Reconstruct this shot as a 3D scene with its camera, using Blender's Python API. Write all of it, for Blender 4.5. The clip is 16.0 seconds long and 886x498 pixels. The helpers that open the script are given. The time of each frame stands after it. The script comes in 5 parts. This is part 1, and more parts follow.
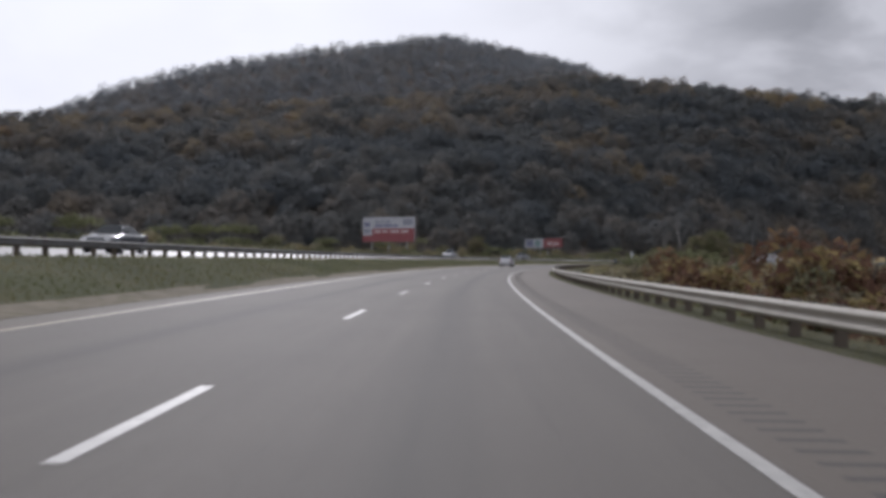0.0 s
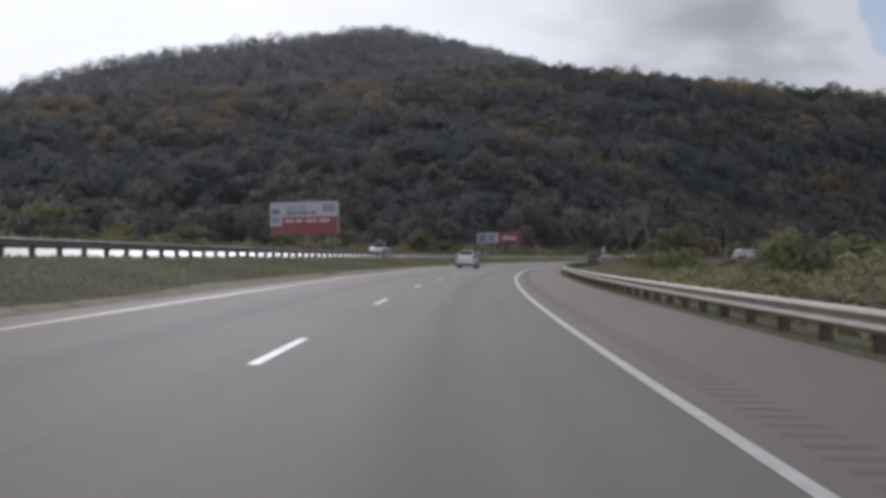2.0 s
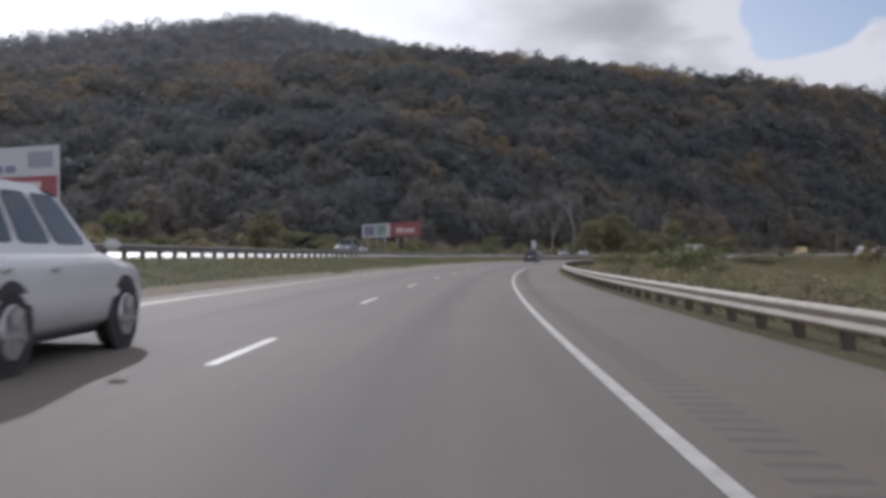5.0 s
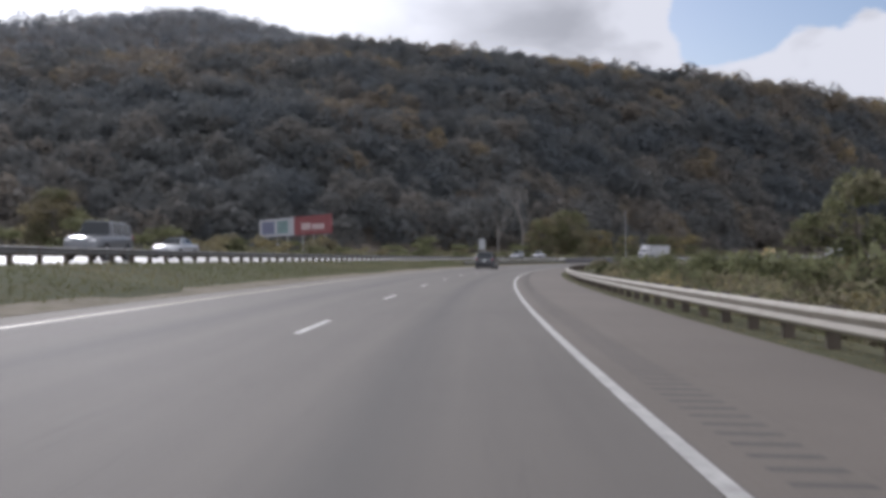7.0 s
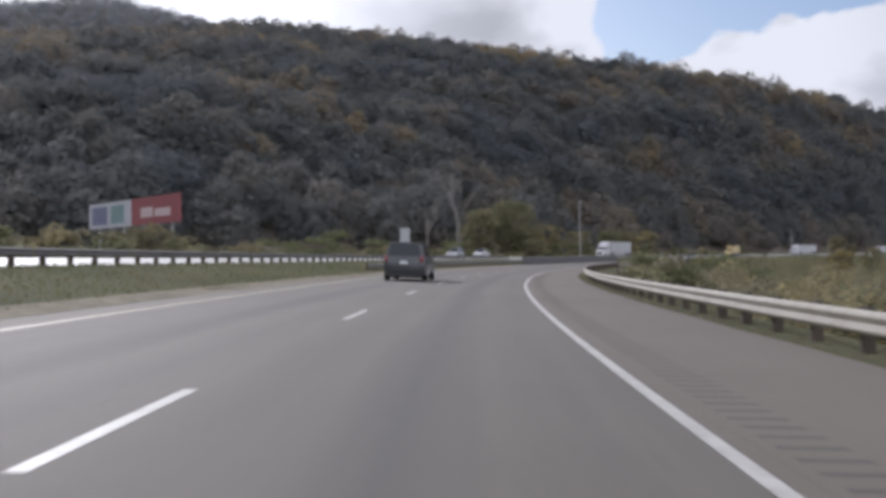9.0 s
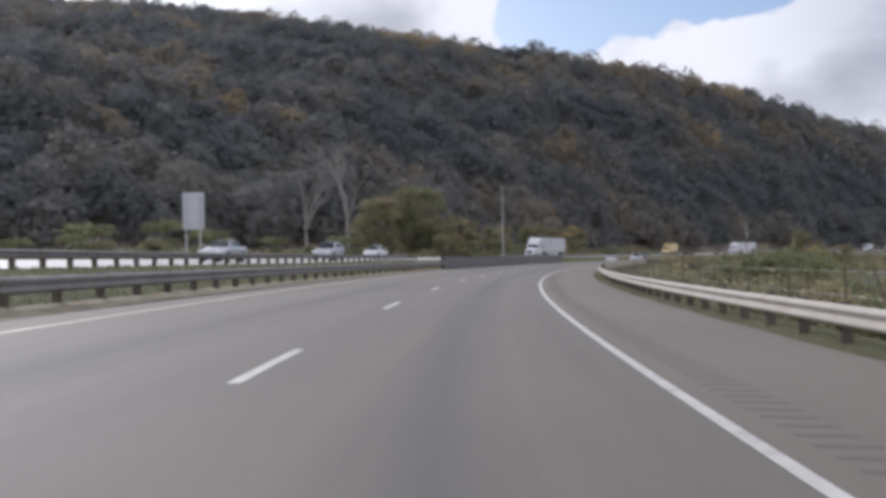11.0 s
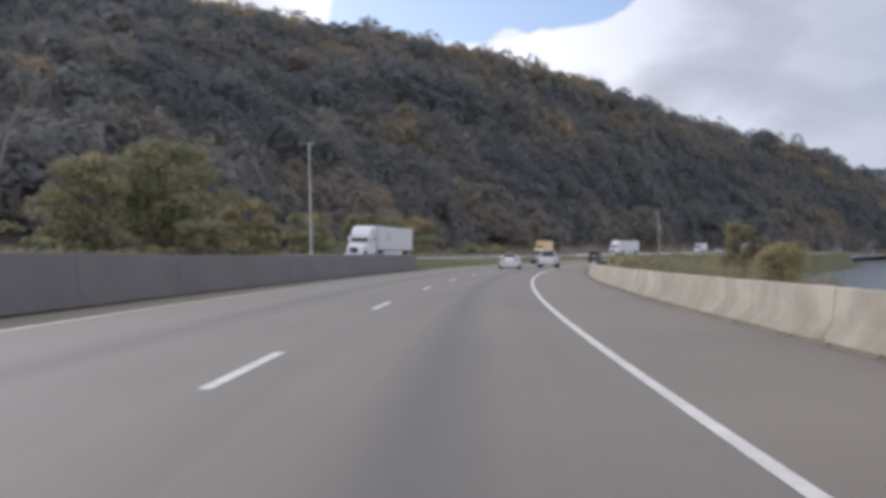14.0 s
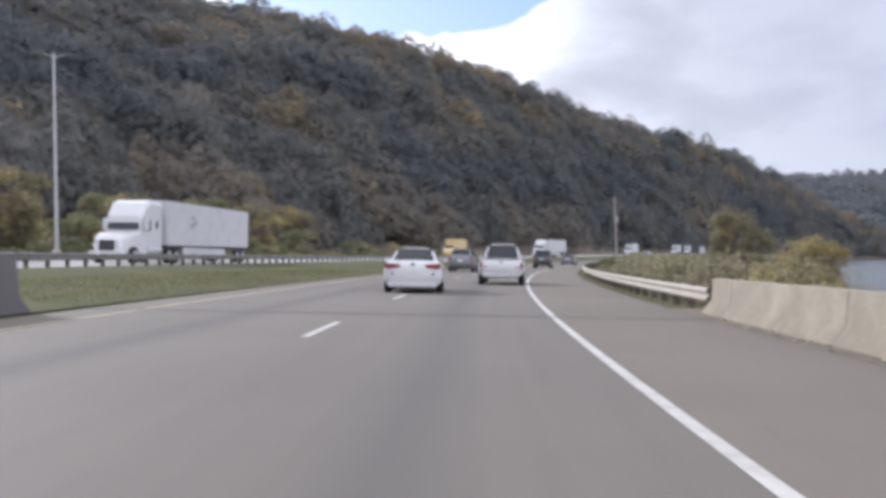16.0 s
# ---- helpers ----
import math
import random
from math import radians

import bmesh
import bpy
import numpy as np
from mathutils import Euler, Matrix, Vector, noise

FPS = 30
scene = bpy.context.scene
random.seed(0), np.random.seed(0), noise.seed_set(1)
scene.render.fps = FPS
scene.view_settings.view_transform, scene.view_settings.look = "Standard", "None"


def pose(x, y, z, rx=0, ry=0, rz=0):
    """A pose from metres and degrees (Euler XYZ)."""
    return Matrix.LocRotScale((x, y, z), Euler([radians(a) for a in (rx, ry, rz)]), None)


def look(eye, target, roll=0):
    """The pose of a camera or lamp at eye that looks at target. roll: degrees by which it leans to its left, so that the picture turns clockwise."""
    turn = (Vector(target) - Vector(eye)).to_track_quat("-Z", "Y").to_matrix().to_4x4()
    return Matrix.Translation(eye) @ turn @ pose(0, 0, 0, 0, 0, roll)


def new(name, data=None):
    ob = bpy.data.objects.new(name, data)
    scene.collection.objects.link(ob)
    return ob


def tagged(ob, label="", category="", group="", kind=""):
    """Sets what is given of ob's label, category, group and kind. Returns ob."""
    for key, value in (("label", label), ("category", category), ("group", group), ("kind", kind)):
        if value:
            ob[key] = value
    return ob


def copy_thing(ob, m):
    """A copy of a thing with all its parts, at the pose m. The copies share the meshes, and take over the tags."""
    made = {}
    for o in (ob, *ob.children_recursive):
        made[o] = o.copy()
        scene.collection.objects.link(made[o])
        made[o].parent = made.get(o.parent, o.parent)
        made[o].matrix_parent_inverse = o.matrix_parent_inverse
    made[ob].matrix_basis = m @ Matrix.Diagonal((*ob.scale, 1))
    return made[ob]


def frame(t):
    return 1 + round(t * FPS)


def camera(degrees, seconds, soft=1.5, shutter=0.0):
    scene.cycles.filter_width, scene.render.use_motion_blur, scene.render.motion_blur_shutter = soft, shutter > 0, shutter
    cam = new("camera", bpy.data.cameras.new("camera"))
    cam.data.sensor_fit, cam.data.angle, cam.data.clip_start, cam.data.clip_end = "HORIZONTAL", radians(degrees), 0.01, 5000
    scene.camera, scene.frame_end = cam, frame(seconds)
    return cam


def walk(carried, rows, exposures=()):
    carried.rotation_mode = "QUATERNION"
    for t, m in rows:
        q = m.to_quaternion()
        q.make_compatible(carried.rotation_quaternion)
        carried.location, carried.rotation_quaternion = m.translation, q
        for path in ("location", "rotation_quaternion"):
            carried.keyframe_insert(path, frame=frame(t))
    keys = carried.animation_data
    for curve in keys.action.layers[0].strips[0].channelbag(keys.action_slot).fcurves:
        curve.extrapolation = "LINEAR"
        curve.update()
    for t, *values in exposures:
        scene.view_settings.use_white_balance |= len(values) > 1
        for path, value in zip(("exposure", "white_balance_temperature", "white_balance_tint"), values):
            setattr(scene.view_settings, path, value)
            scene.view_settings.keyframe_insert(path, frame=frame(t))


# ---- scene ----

# ---------------------------------------------------------------- the road's line
SPEED = 28.5
HEADINGS = [0.15, -1.26, -2.77, -4.8, -7.05, -9.14, -11.19, -13.13, -15.04, -16.98, -19.52, -22.57, -25.85, -29.15, -32.12, -34.9, -37.98]
DRIVEN = [0.0, -1.46, -3.12, -5.3, -7.35, -9.14, -11.04, -12.93, -14.94, -17.03, -19.62, -22.67, -26.05, -29.4, -32.27, -35.0, -37.98]
STEP = 0.5
ST = np.arange(-160.0, 1200.0, STEP)
knots = np.arange(17) * SPEED
last = 16 * SPEED


def turning(degrees):
    """The direction along the way, from its values each second, smoothed and carried on at both ends."""
    h = np.interp(ST, knots, np.radians(degrees))
    h = np.where(ST < 0, h + 0.00080 * -ST, h)
    h = np.where(ST > last, np.radians(degrees[-1]) - 0.00160 * np.minimum(ST - last, 300) + 0.0011 * np.clip(ST - last - 300, 0, 240), h)
    for _ in range(2):
        h = np.convolve(np.concatenate([np.full(30, h[0]), h, np.full(30, h[-1])]), np.ones(61) / 61, "valid")
    return h


head = turning(HEADINGS)
gaze = turning(DRIVEN)
CXS = np.cumsum(-np.sin(head)) * STEP
CYS = np.cumsum(np.cos(head)) * STEP
CXS -= np.interp(0, ST, CXS)
CYS -= np.interp(0, ST, CYS)


def bank(s):
    """The road's cross fall: it drops to the right by this much a metre."""
    return np.interp(s, [0, 114, 228, 342, 456, 700], [0.0065, 0.020, 0.028, 0.039, 0.036, 0.03])


def heading(s):
    return float(np.interp(s, ST, head))


def plan(s, u):
    """The place u metres right of the driven line, s metres along it."""
    a = np.interp(s, ST, head)
    return np.interp(s, ST, CXS) + u * np.cos(a), np.interp(s, ST, CYS) + u * np.sin(a)


def far_side(s):
    """The middle of the other carriageway."""
    return np.interp(s, [0, 330, 400, 470, 560, 1100], [-19.5, -19.5, -21.3, -24, -27, -29])


def road_z(s, u):
    return -bank(s) * u


def ground_z(s, u):
    """Height of the ground's cross section."""
    k, m = bank(s), far_side(s)
    inner, outer = m + 5.6, m - 6.0
    zi = 1.05 + 0 * s
    zo = zi + 0.04 * 11.6
    r = np.where(s > 330, np.clip((s - 330) / 60, 0, 1), 0.0)
    low = -5.2 - 1.2 * r
    f = np.interp(s, [590, 700], [1.0, 0.2])
    xs = [(-140, 3.0 + 0 * k), (-70, 2.0 + 0 * k), (outer - 6, zo - 0.5), (outer, zo), (inner, zi), (inner + 1.0, zi - 0.02), (-7.65, 7.65 * k - 0.01), (-7.3, 7.3 * k),
          (4.4, -4.4 * k), (4.62, -4.62 * k - 0.03), (5.8, -5.4 * k - 0.05), (8.0, -5.4 * k - 0.9), (8 + 11 * f, low + 0.6), (8 + 18 * f, low), (8 + 26 * f, low - 0.9), (70, low - 1.5), (115, -8.2 + 0 * k)]
    return xs


def gz(s, u):
    xs = ground_z(np.float64(s), 0)
    return float(np.interp(u, [float(a) for a, _ in xs], [float(b) for _, b in xs]))


def at(s, u, h=0.0):
    x, y = plan(s, u)
    return Vector((float(x), float(y), gz(s, u) + h))


def stand(s, u, h=0.0, turn=0.0, lean=True):
    """A pose on the ground at (s, u), looking along the road, turned by so many degrees."""
    roll = math.degrees(math.atan(bank(s))) if lean else 0
    return Matrix.Translation(at(s, u, h)) @ pose(0, 0, 0, 0, 0, math.degrees(heading(s))) @ pose(0, 0, 0, 0, roll, 0) @ pose(0, 0, 0, 0, 0, turn)


# ---------------------------------------------------------------- camera
cam = camera(48.0, 16.0, soft=4.0, shutter=0.12)
TIMES = [0, .5, 1, 1.5, 2, 2.5, 3, 3.5, 4, 4.5, 5.75, 7, 7.5, 8, 8.5, 9, 10.25, 11.5, 12, 12.5, 13, 13.5, 14, 14.5, 15, 15.5, 16]
PITCH = [.62, .58, .52, .52, .51, .52, .56, .57, .54, .48, .55, .67, .59, .55, .60, .65, .62, .61, .56, .54, .64, .62, .56, .72, .59, .60, .60]
SIDE = [-.13, -.06, -.06, -.12, -.20, -.25, -.22, -.10, .05, .17, .23, .24, .24, .19, .10, .0, -.16, -.30, -.35, -.32, -.24, -.16, -.11, -.07, -.02, .0, .01]
AHEAD = [-.10, -.70, -.75, -.65, -.66, -.80, -.68, -.85, -.82, -.80, -.98, -1.1, -.88, -.79, -.60, -.38, 0, .25, -.12, .3, .46, .40, .42, .25, -.12, -.32, -.85]
rows = []
for t, pitch, side, ahead in zip(TIMES, PITCH, SIDE, AHEAD):
    s = SPEED * t + ahead
    x, y = plan(s, side)
    yaw = math.degrees(np.interp(SPEED * t, ST, gaze)) + 0.9
    rows.append((t, pose(float(x), float(y), 1.055 - float(bank(s)) * side, 90 + pitch, math.degrees(math.atan(bank(s))) - 0.94, yaw)))
walk(cam, rows, exposures=[(0, -1.12, 5800, 16), (4.5, -0.86, 5800, 16), (9, -0.55, 5730, 16), (12, -0.33, 5730, 16), (14, -0.21, 5730, 16), (16, 0.13, 5730, 16)])

# ---------------------------------------------------------------- sky and sun
SUN_AZ, SUN_EL = 11.0, 26.0
world = bpy.data.worlds.new("sky")
scene.world = world
world.use_nodes = True
wt = world.node_tree
wt.nodes.clear()


def math_node(tree, op, a, b=None, clamp=False):
    n = tree.nodes.new("ShaderNodeMath")
    n.operation, n.use_clamp = op, clamp
    for slot, v in zip(n.inputs, (a, b)):
        if v is None:
            continue
        if isinstance(v, (int, float)):
            slot.default_value = v
        else:
            tree.links.new(v, slot)
    return n.outputs[0]


def noise_node(tree, vector, scale, detail=6, rough=0.55, distort=0.0):
    n = tree.nodes.new("ShaderNodeTexNoise")
    n.inputs["Scale"].default_value, n.inputs["Detail"].default_value = scale, detail
    n.inputs["Roughness"].default_value, n.inputs["Distortion"].default_value = rough, distort
    if vector is not None:
        tree.links.new(vector, n.inputs["Vector"])
    return n.outputs["Fac"]


def ramp(tree, fac, stops):
    n = tree.nodes.new("ShaderNodeValToRGB")
    e = n.color_ramp.elements
    while len(e) < len(stops):
        e.new(0.5)
    for el, (p, c) in zip(e, stops):
        el.position, el.color = p, (*c, 1) if len(c) == 3 else c
    tree.links.new(fac, n.inputs[0])
    return n.outputs[0]


def mix(tree, fac, a, b, kind="MIX"):
    n = tree.nodes.new("ShaderNodeMix")
    n.data_type, n.blend_type = "RGBA", kind
    for slot, v in ((n.inputs[0], fac), (n.inputs[6], a), (n.inputs[7], b)):
        if isinstance(v, (int, float)):
            slot.default_value = v
        elif isinstance(v, tuple):
            slot.default_value = (*v, 1)
        else:
            tree.links.new(v, slot)
    return n.outputs[2]


def bearing(az, el):
    a, e = radians(az), radians(el)
    return Vector((-math.sin(a) * math.cos(e), math.cos(a) * math.cos(e), math.sin(e)))


sky = wt.nodes.new("ShaderNodeTexSky")
sky.sky_type, sky.sun_disc = "NISHITA", False
sky.sun_elevation, sky.sun_rotation = radians(SUN_EL), radians(-SUN_AZ)
sky.dust_density, sky.air_density = 1.5, 1.0
coord = wt.nodes.new("ShaderNodeTexCoord").outputs["Generated"]
sep = wt.nodes.new("ShaderNodeSeparateXYZ")
wt.links.new(coord, sep.inputs[0])
flat = wt.nodes.new("ShaderNodeMapping")
flat.inputs["Scale"].default_value = (1.0, 1.0, 2.1)
flat.inputs["Location"].default_value = (3.7, 1.3, 0.4)
wt.links.new(coord, flat.inputs[0])


def lobe(az, el, near, far):
    d = wt.nodes.new("ShaderNodeVectorMath")
    d.operation = "DOT_PRODUCT"
    nrm = wt.nodes.new("ShaderNodeVectorMath")
    nrm.operation = "NORMALIZE"
    wt.links.new(coord, nrm.inputs[0])
    wt.links.new(nrm.outputs[0], d.inputs[0])
    d.inputs[1].default_value = bearing(az, el)
    m = wt.nodes.new("ShaderNodeMapRange")
    m.interpolation_type = "SMOOTHSTEP"
    m.inputs[1].default_value, m.inputs[2].default_value = math.cos(radians(far)), math.cos(radians(near))
    wt.links.new(d.outputs["Value"], m.inputs[0])
    return m.outputs[0]


billow = noise_node(wt, flat.outputs[0], 6.5, 10, 0.55, 0.1)
cover = math_node(wt, "ADD", math_node(wt, "MULTIPLY", billow, 1.15), 0.12)
cover = math_node(wt, "SUBTRACT", cover, math_node(wt, "MULTIPLY", lobe(-33, 22, 4, 13.5), 0.48))
cover = math_node(wt, "SUBTRACT", cover, math_node(wt, "MULTIPLY", lobe(-28, 12.4, 0.5, 3.6), 0.22))
cover = math_node(wt, "ADD", cover, math_node(wt, "MULTIPLY", lobe(-36, 8, 3, 7), 0.16))
cover = math_node(wt, "ADD", cover, math_node(wt, "MULTIPLY", lobe(-48, 11, 4, 12), 0.22))
cover = math_node(wt, "ADD", cover, math_node(wt, "MULTIPLY", lobe(-18, 12, 3, 9), 0.18))
cover = math_node(wt, "ADD", cover, math_node(wt, "MULTIPLY", lobe(14, 24, 10, 45), 0.25))
cover = math_node(wt, "SUBTRACT", cover, math_node(wt, "MULTIPLY", lobe(-42, 19.5, 3, 8.5), 0.5))
cloud_mask = ramp(wt, cover, [(0.48, (0, 0, 0)), (0.55, (1, 1, 1))])
shade = noise_node(wt, flat.outputs[0], 7.5, 7, 0.48, 0.2)
tone_in = math_node(wt, "SUBTRACT", math_node(wt, "ADD", shade, 0.35), math_node(wt, "MULTIPLY", cover, 0.45))
cloud_tone = ramp(wt, tone_in, [(0.24, (0.76, 0.75, 0.735)), (0.40, (0.99, 0.97, 0.94)), (0.54, (1.31, 1.28, 1.23))])
cloud_tone = mix(wt, math_node(wt, "MULTIPLY", lobe(SUN_AZ + 4, SUN_EL - 6, 4, 34), 0.85), cloud_tone, (2.4, 2.35, 2.25))
# added brightness in unseen clouds opposite the sun, to fill the shaded hillside
cloud_tone = mix(wt, math_node(wt, "MULTIPLY", lobe(SUN_AZ + 180, 22, 15, 85), 0.8), cloud_tone, (2.34, 2.3, 2.24))
cloud_tone = mix(wt, math_node(wt, "MULTIPLY", lobe(-64, 15, 6, 27), 0.8), cloud_tone, (0.53, 0.555, 0.60))
bg_sky = wt.nodes.new("ShaderNodeBackground")
wt.links.new(sky.outputs[0], bg_sky.inputs[0])
bg_sky.inputs[1].default_value = 0.15
bg_cloud = wt.nodes.new("ShaderNodeBackground")
wt.links.new(cloud_tone, bg_cloud.inputs[0])
bg_cloud.inputs[1].default_value = 0.95
mixer = wt.nodes.new("ShaderNodeMixShader")
wt.links.new(cloud_mask, mixer.inputs[0])
wt.links.new(bg_sky.outputs[0], mixer.inputs[1])
wt.links.new(bg_cloud.outputs[0], mixer.inputs[2])
wt.links.new(mixer.outputs[0], wt.nodes.new("ShaderNodeOutputWorld").inputs[0])

sun_data = bpy.data.lights.new("sun", "SUN")
sun_data.energy, sun_data.angle, sun_data.color = 3.7, radians(0.8), (1.0, 0.94, 0.86)
sun = new("sun", sun_data)
sun.matrix_world = look(bearing(SUN_AZ, SUN_EL) * 100, (0, 0, 0))


# ---------------------------------------------------------------- materials
def material(name, color, rough=0.8, metal=0.0, vary=0.12, grain=4.0, coarse=0.3, bump=0.0, second=None, spec=0.5, random_tint=0.0):
    """A surface with a base colour varied at two scales, optional stains of a second colour, and fine relief."""
    m = bpy.data.materials.new(name)
    m.use_nodes = True
    t = m.node_tree
    b = t.nodes["Principled BSDF"]
    obj = t.nodes.new("ShaderNodeTexCoord").outputs["Object"]
    fine = noise_node(t, obj, grain, 5, 0.6)
    broad = noise_node(t, obj, coarse, 4, 0.55)
    lo = tuple(c * (1 - vary) for c in color)
    hi = tuple(min(1, c * (1 + vary)) for c in color)
    col = mix(t, fine, lo, hi)
    col2 = ramp(t, broad, [(0.35, lo), (0.65, hi)])
    col = mix(t, 0.5, col, col2)
    if second:
        stain = ramp(t, noise_node(t, obj, coarse * 3.1, 6, 0.65), [(0.50, (0, 0, 0)), (0.68, (1, 1, 1))])
        col = mix(t, stain, col, second)
    if random_tint:
        info = t.nodes.new("ShaderNodeObjectInfo")
        f = math_node(t, "MULTIPLY", info.outputs["Random"], random_tint)
        col = mix(t, f, col, tuple(c * 0.55 for c in color))
    t.links.new(col, b.inputs["Base Color"])
    b.inputs["Roughness"].default_value, b.inputs["Metallic"].default_value = rough, metal
    b.inputs["Specular IOR Level"].default_value = spec
    if bump:
        n = t.nodes.new("ShaderNodeBump")
        n.inputs["Strength"].default_value, n.inputs["Distance"].default_value = bump, 0.02
        t.links.new(noise_node(t, obj, grain * 3, 4, 0.6), n.inputs["Height"])
        t.links.new(n.outputs[0], b.inputs["Normal"])
    return m


def foliage(name, stops, rough=0.75, spread=0.19, gaps=0.0, share=0.5):
    """Leaves whose colour runs through stops by the plant's own tint, with small patches of light and dark leaf."""
    m = bpy.data.materials.new(name)
    m.use_nodes = True
    t = m.node_tree
    b = t.nodes["Principled BSDF"]
    a = t.nodes.new("ShaderNodeAttribute")
    a.attribute_name = "tint"
    col = ramp(t, a.outputs["Fac"], stops)
    g = t.nodes.new("ShaderNodeNewGeometry")
    bright = ramp(t, g.outputs["Random Per Island"], [(0.0, (1 - spread,) * 3), (1.0, (1 + spread * 0.95, 1 + spread * 0.85, 1 + spread * 0.65))])
    col = mix(t, 1.0, col, bright, "MULTIPLY")
    t.links.new(col, b.inputs["Base Color"])
    b.inputs["Roughness"].default_value = rough
    b.inputs["Specular IOR Level"].default_value = 0.05
    tr = t.nodes.new("ShaderNodeBsdfTranslucent")
    t.links.new(col, tr.inputs[0])
    both = t.nodes.new("ShaderNodeMixShader")
    both.inputs[0].default_value = 0.5
    t.links.new(b.outputs[0], both.inputs[1])
    t.links.new(tr.outputs[0], both.inputs[2])
    out = both.outputs[0]
    if gaps:
        # thin sprays of twigs and leaves with light between them
        obj = t.nodes.new("ShaderNodeTexCoord").outputs["Object"]
        holes = ramp(t, noise_node(t, obj, gaps, 2, 0.6), [(share - 0.03, (0, 0, 0)), (share + 0.03, (1, 1, 1))])
        clear = t.nodes.new("ShaderNodeBsdfTransparent")
        spray = t.nodes.new("ShaderNodeMixShader")
        t.links.new(holes, spray.inputs[0])
        t.links.new(out, spray.inputs[1])
        t.links.new(clear.outputs[0], spray.inputs[2])
        out = spray.outputs[0]
    t.links.new(out, t.nodes["Material Output"].inputs[0])
    return m


def road_material():
    m = bpy.data.materials.new("worn_asphalt")
    m.use_nodes = True
    t = m.node_tree
    b = t.nodes["Principled BSDF"]
    uv = t.nodes.new("ShaderNodeUVMap")
    sp = t.nodes.new("ShaderNodeSeparateXYZ")
    t.links.new(uv.outputs[0], sp.inputs[0])
    obj = t.nodes.new("ShaderNodeTexCoord").outputs["Object"]
    stretch = t.nodes.new("ShaderNodeCombineXYZ")
    t.links.new(sp.outputs[0], stretch.inputs[0])
    t.links.new(math_node(t, "MULTIPLY", sp.outputs[1], 0.03), stretch.inputs[1])
    streak = noise_node(t, stretch.outputs[0], 1.6, 5, 0.6)
    speck = noise_node(t, obj, 45, 3, 0.7)
    patch = noise_node(t, obj, 0.11, 5, 0.6)
    col = ramp(t, streak, [(0.3, (0.104, 0.092, 0.079)), (0.7, (0.144, 0.127, 0.107))])
    col = mix(t, 0.35, col, ramp(t, patch, [(0.35, (0.095, 0.085, 0.072)), (0.65, (0.148, 0.131, 0.111))]))
    col = mix(t, 0.25, col, ramp(t, speck, [(0.35, (0.068, 0.066, 0.063)), (0.7, (0.151, 0.144, 0.133))]))
    # oil along the middle of each lane
    for mid in (-0.4, -4.1):
        off = math_node(t, "ABSOLUTE", math_node(t, "SUBTRACT", sp.outputs[0], mid))
        oil = ramp(t, math_node(t, "ADD", off, math_node(t, "MULTIPLY", streak, 0.35)), [(0.12, (1, 1, 1)), (0.75, (0, 0, 0))])
        col = mix(t, math_node(t, "MULTIPLY", oil, 0.62), col, (0.067, 0.064, 0.059))
    # the shoulder is another, browner pour
    out = ramp(t, math_node(t, "SUBTRACT", sp.outputs[0], 1.55), [(0.0, (0, 0, 0)), (0.03, (1, 1, 1))])
    col = mix(t, math_node(t, "MULTIPLY", out, 0.75), col, ramp(t, patch, [(0.3, (0.116, 0.098, 0.080)), (0.7, (0.149, 0.126, 0.104))]))
    left = ramp(t, math_node(t, "SUBTRACT", -6.35, sp.outputs[0]), [(0.0, (0, 0, 0)), (0.04, (1, 1, 1))])
    col = mix(t, math_node(t, "MULTIPLY", left, 0.8), col, (0.131, 0.114, 0.091))
    # dark seams and tar lines
    tar = ramp(t, noise_node(t, stretch.outputs[0], 3.1, 2, 0.5, 1.2), [(0.495, (0, 0, 0)), (0.5, (1, 1, 1)), (0.505, (0, 0, 0))])
    col = mix(t, math_node(t, "MULTIPLY", tar, 0.16), col, (0.037, 0.037, 0.035))
    t.links.new(col, b.inputs["Base Color"])
    t.links.new(ramp(t, speck, [(0.3, (0.72, 0.72, 0.72)), (0.7, (0.9, 0.9, 0.9))]), b.inputs["Roughness"])
    b.inputs["Specular IOR Level"].default_value = 0.28
    n = t.nodes.new("ShaderNodeBump")
    n.inputs["Strength"].default_value, n.inputs["Distance"].default_value = 0.45, 0.01
    t.links.new(noise_node(t, obj, 60, 3, 0.7), n.inputs["Height"])
    t.links.new(n.outputs[0], b.inputs["Normal"])
    return m


M_ROAD = road_material()
# sun glare on the other carriageway goes into this pale colour
M_FAR_ROAD = material("pale_concrete_road", (0.235, 0.228, 0.215), 0.6, vary=0.15, grain=6, coarse=0.2)
M_WHITE = material("white_road_paint", (0.385, 0.372, 0.345), 0.6, vary=0.2, grain=18, coarse=2.0, second=(0.26, 0.247, 0.228))
M_YELLOW = material("yellow_road_paint", (0.31, 0.265, 0.175), 0.6, vary=0.2, grain=18, coarse=2.0, second=(0.25, 0.225, 0.18))
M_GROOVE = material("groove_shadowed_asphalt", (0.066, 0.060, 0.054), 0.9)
M_SOIL = material("dry_verge_soil", (0.085, 0.082, 0.05), 0.95, vary=0.35, grain=3, coarse=0.12, bump=0.5, second=(0.078, 0.080, 0.042), spec=0.05)
M_GRASS = foliage("median_grass", [(0.0, (0.112, 0.126, 0.062)), (0.5, (0.142, 0.143, 0.078)), (1.0, (0.21, 0.19, 0.115))])
M_STEEL = material("galvanised_steel", (0.335, 0.31, 0.265), 0.7, 0.0, vary=0.12, grain=9, coarse=0.7, second=(0.27, 0.235, 0.19), spec=0.3)
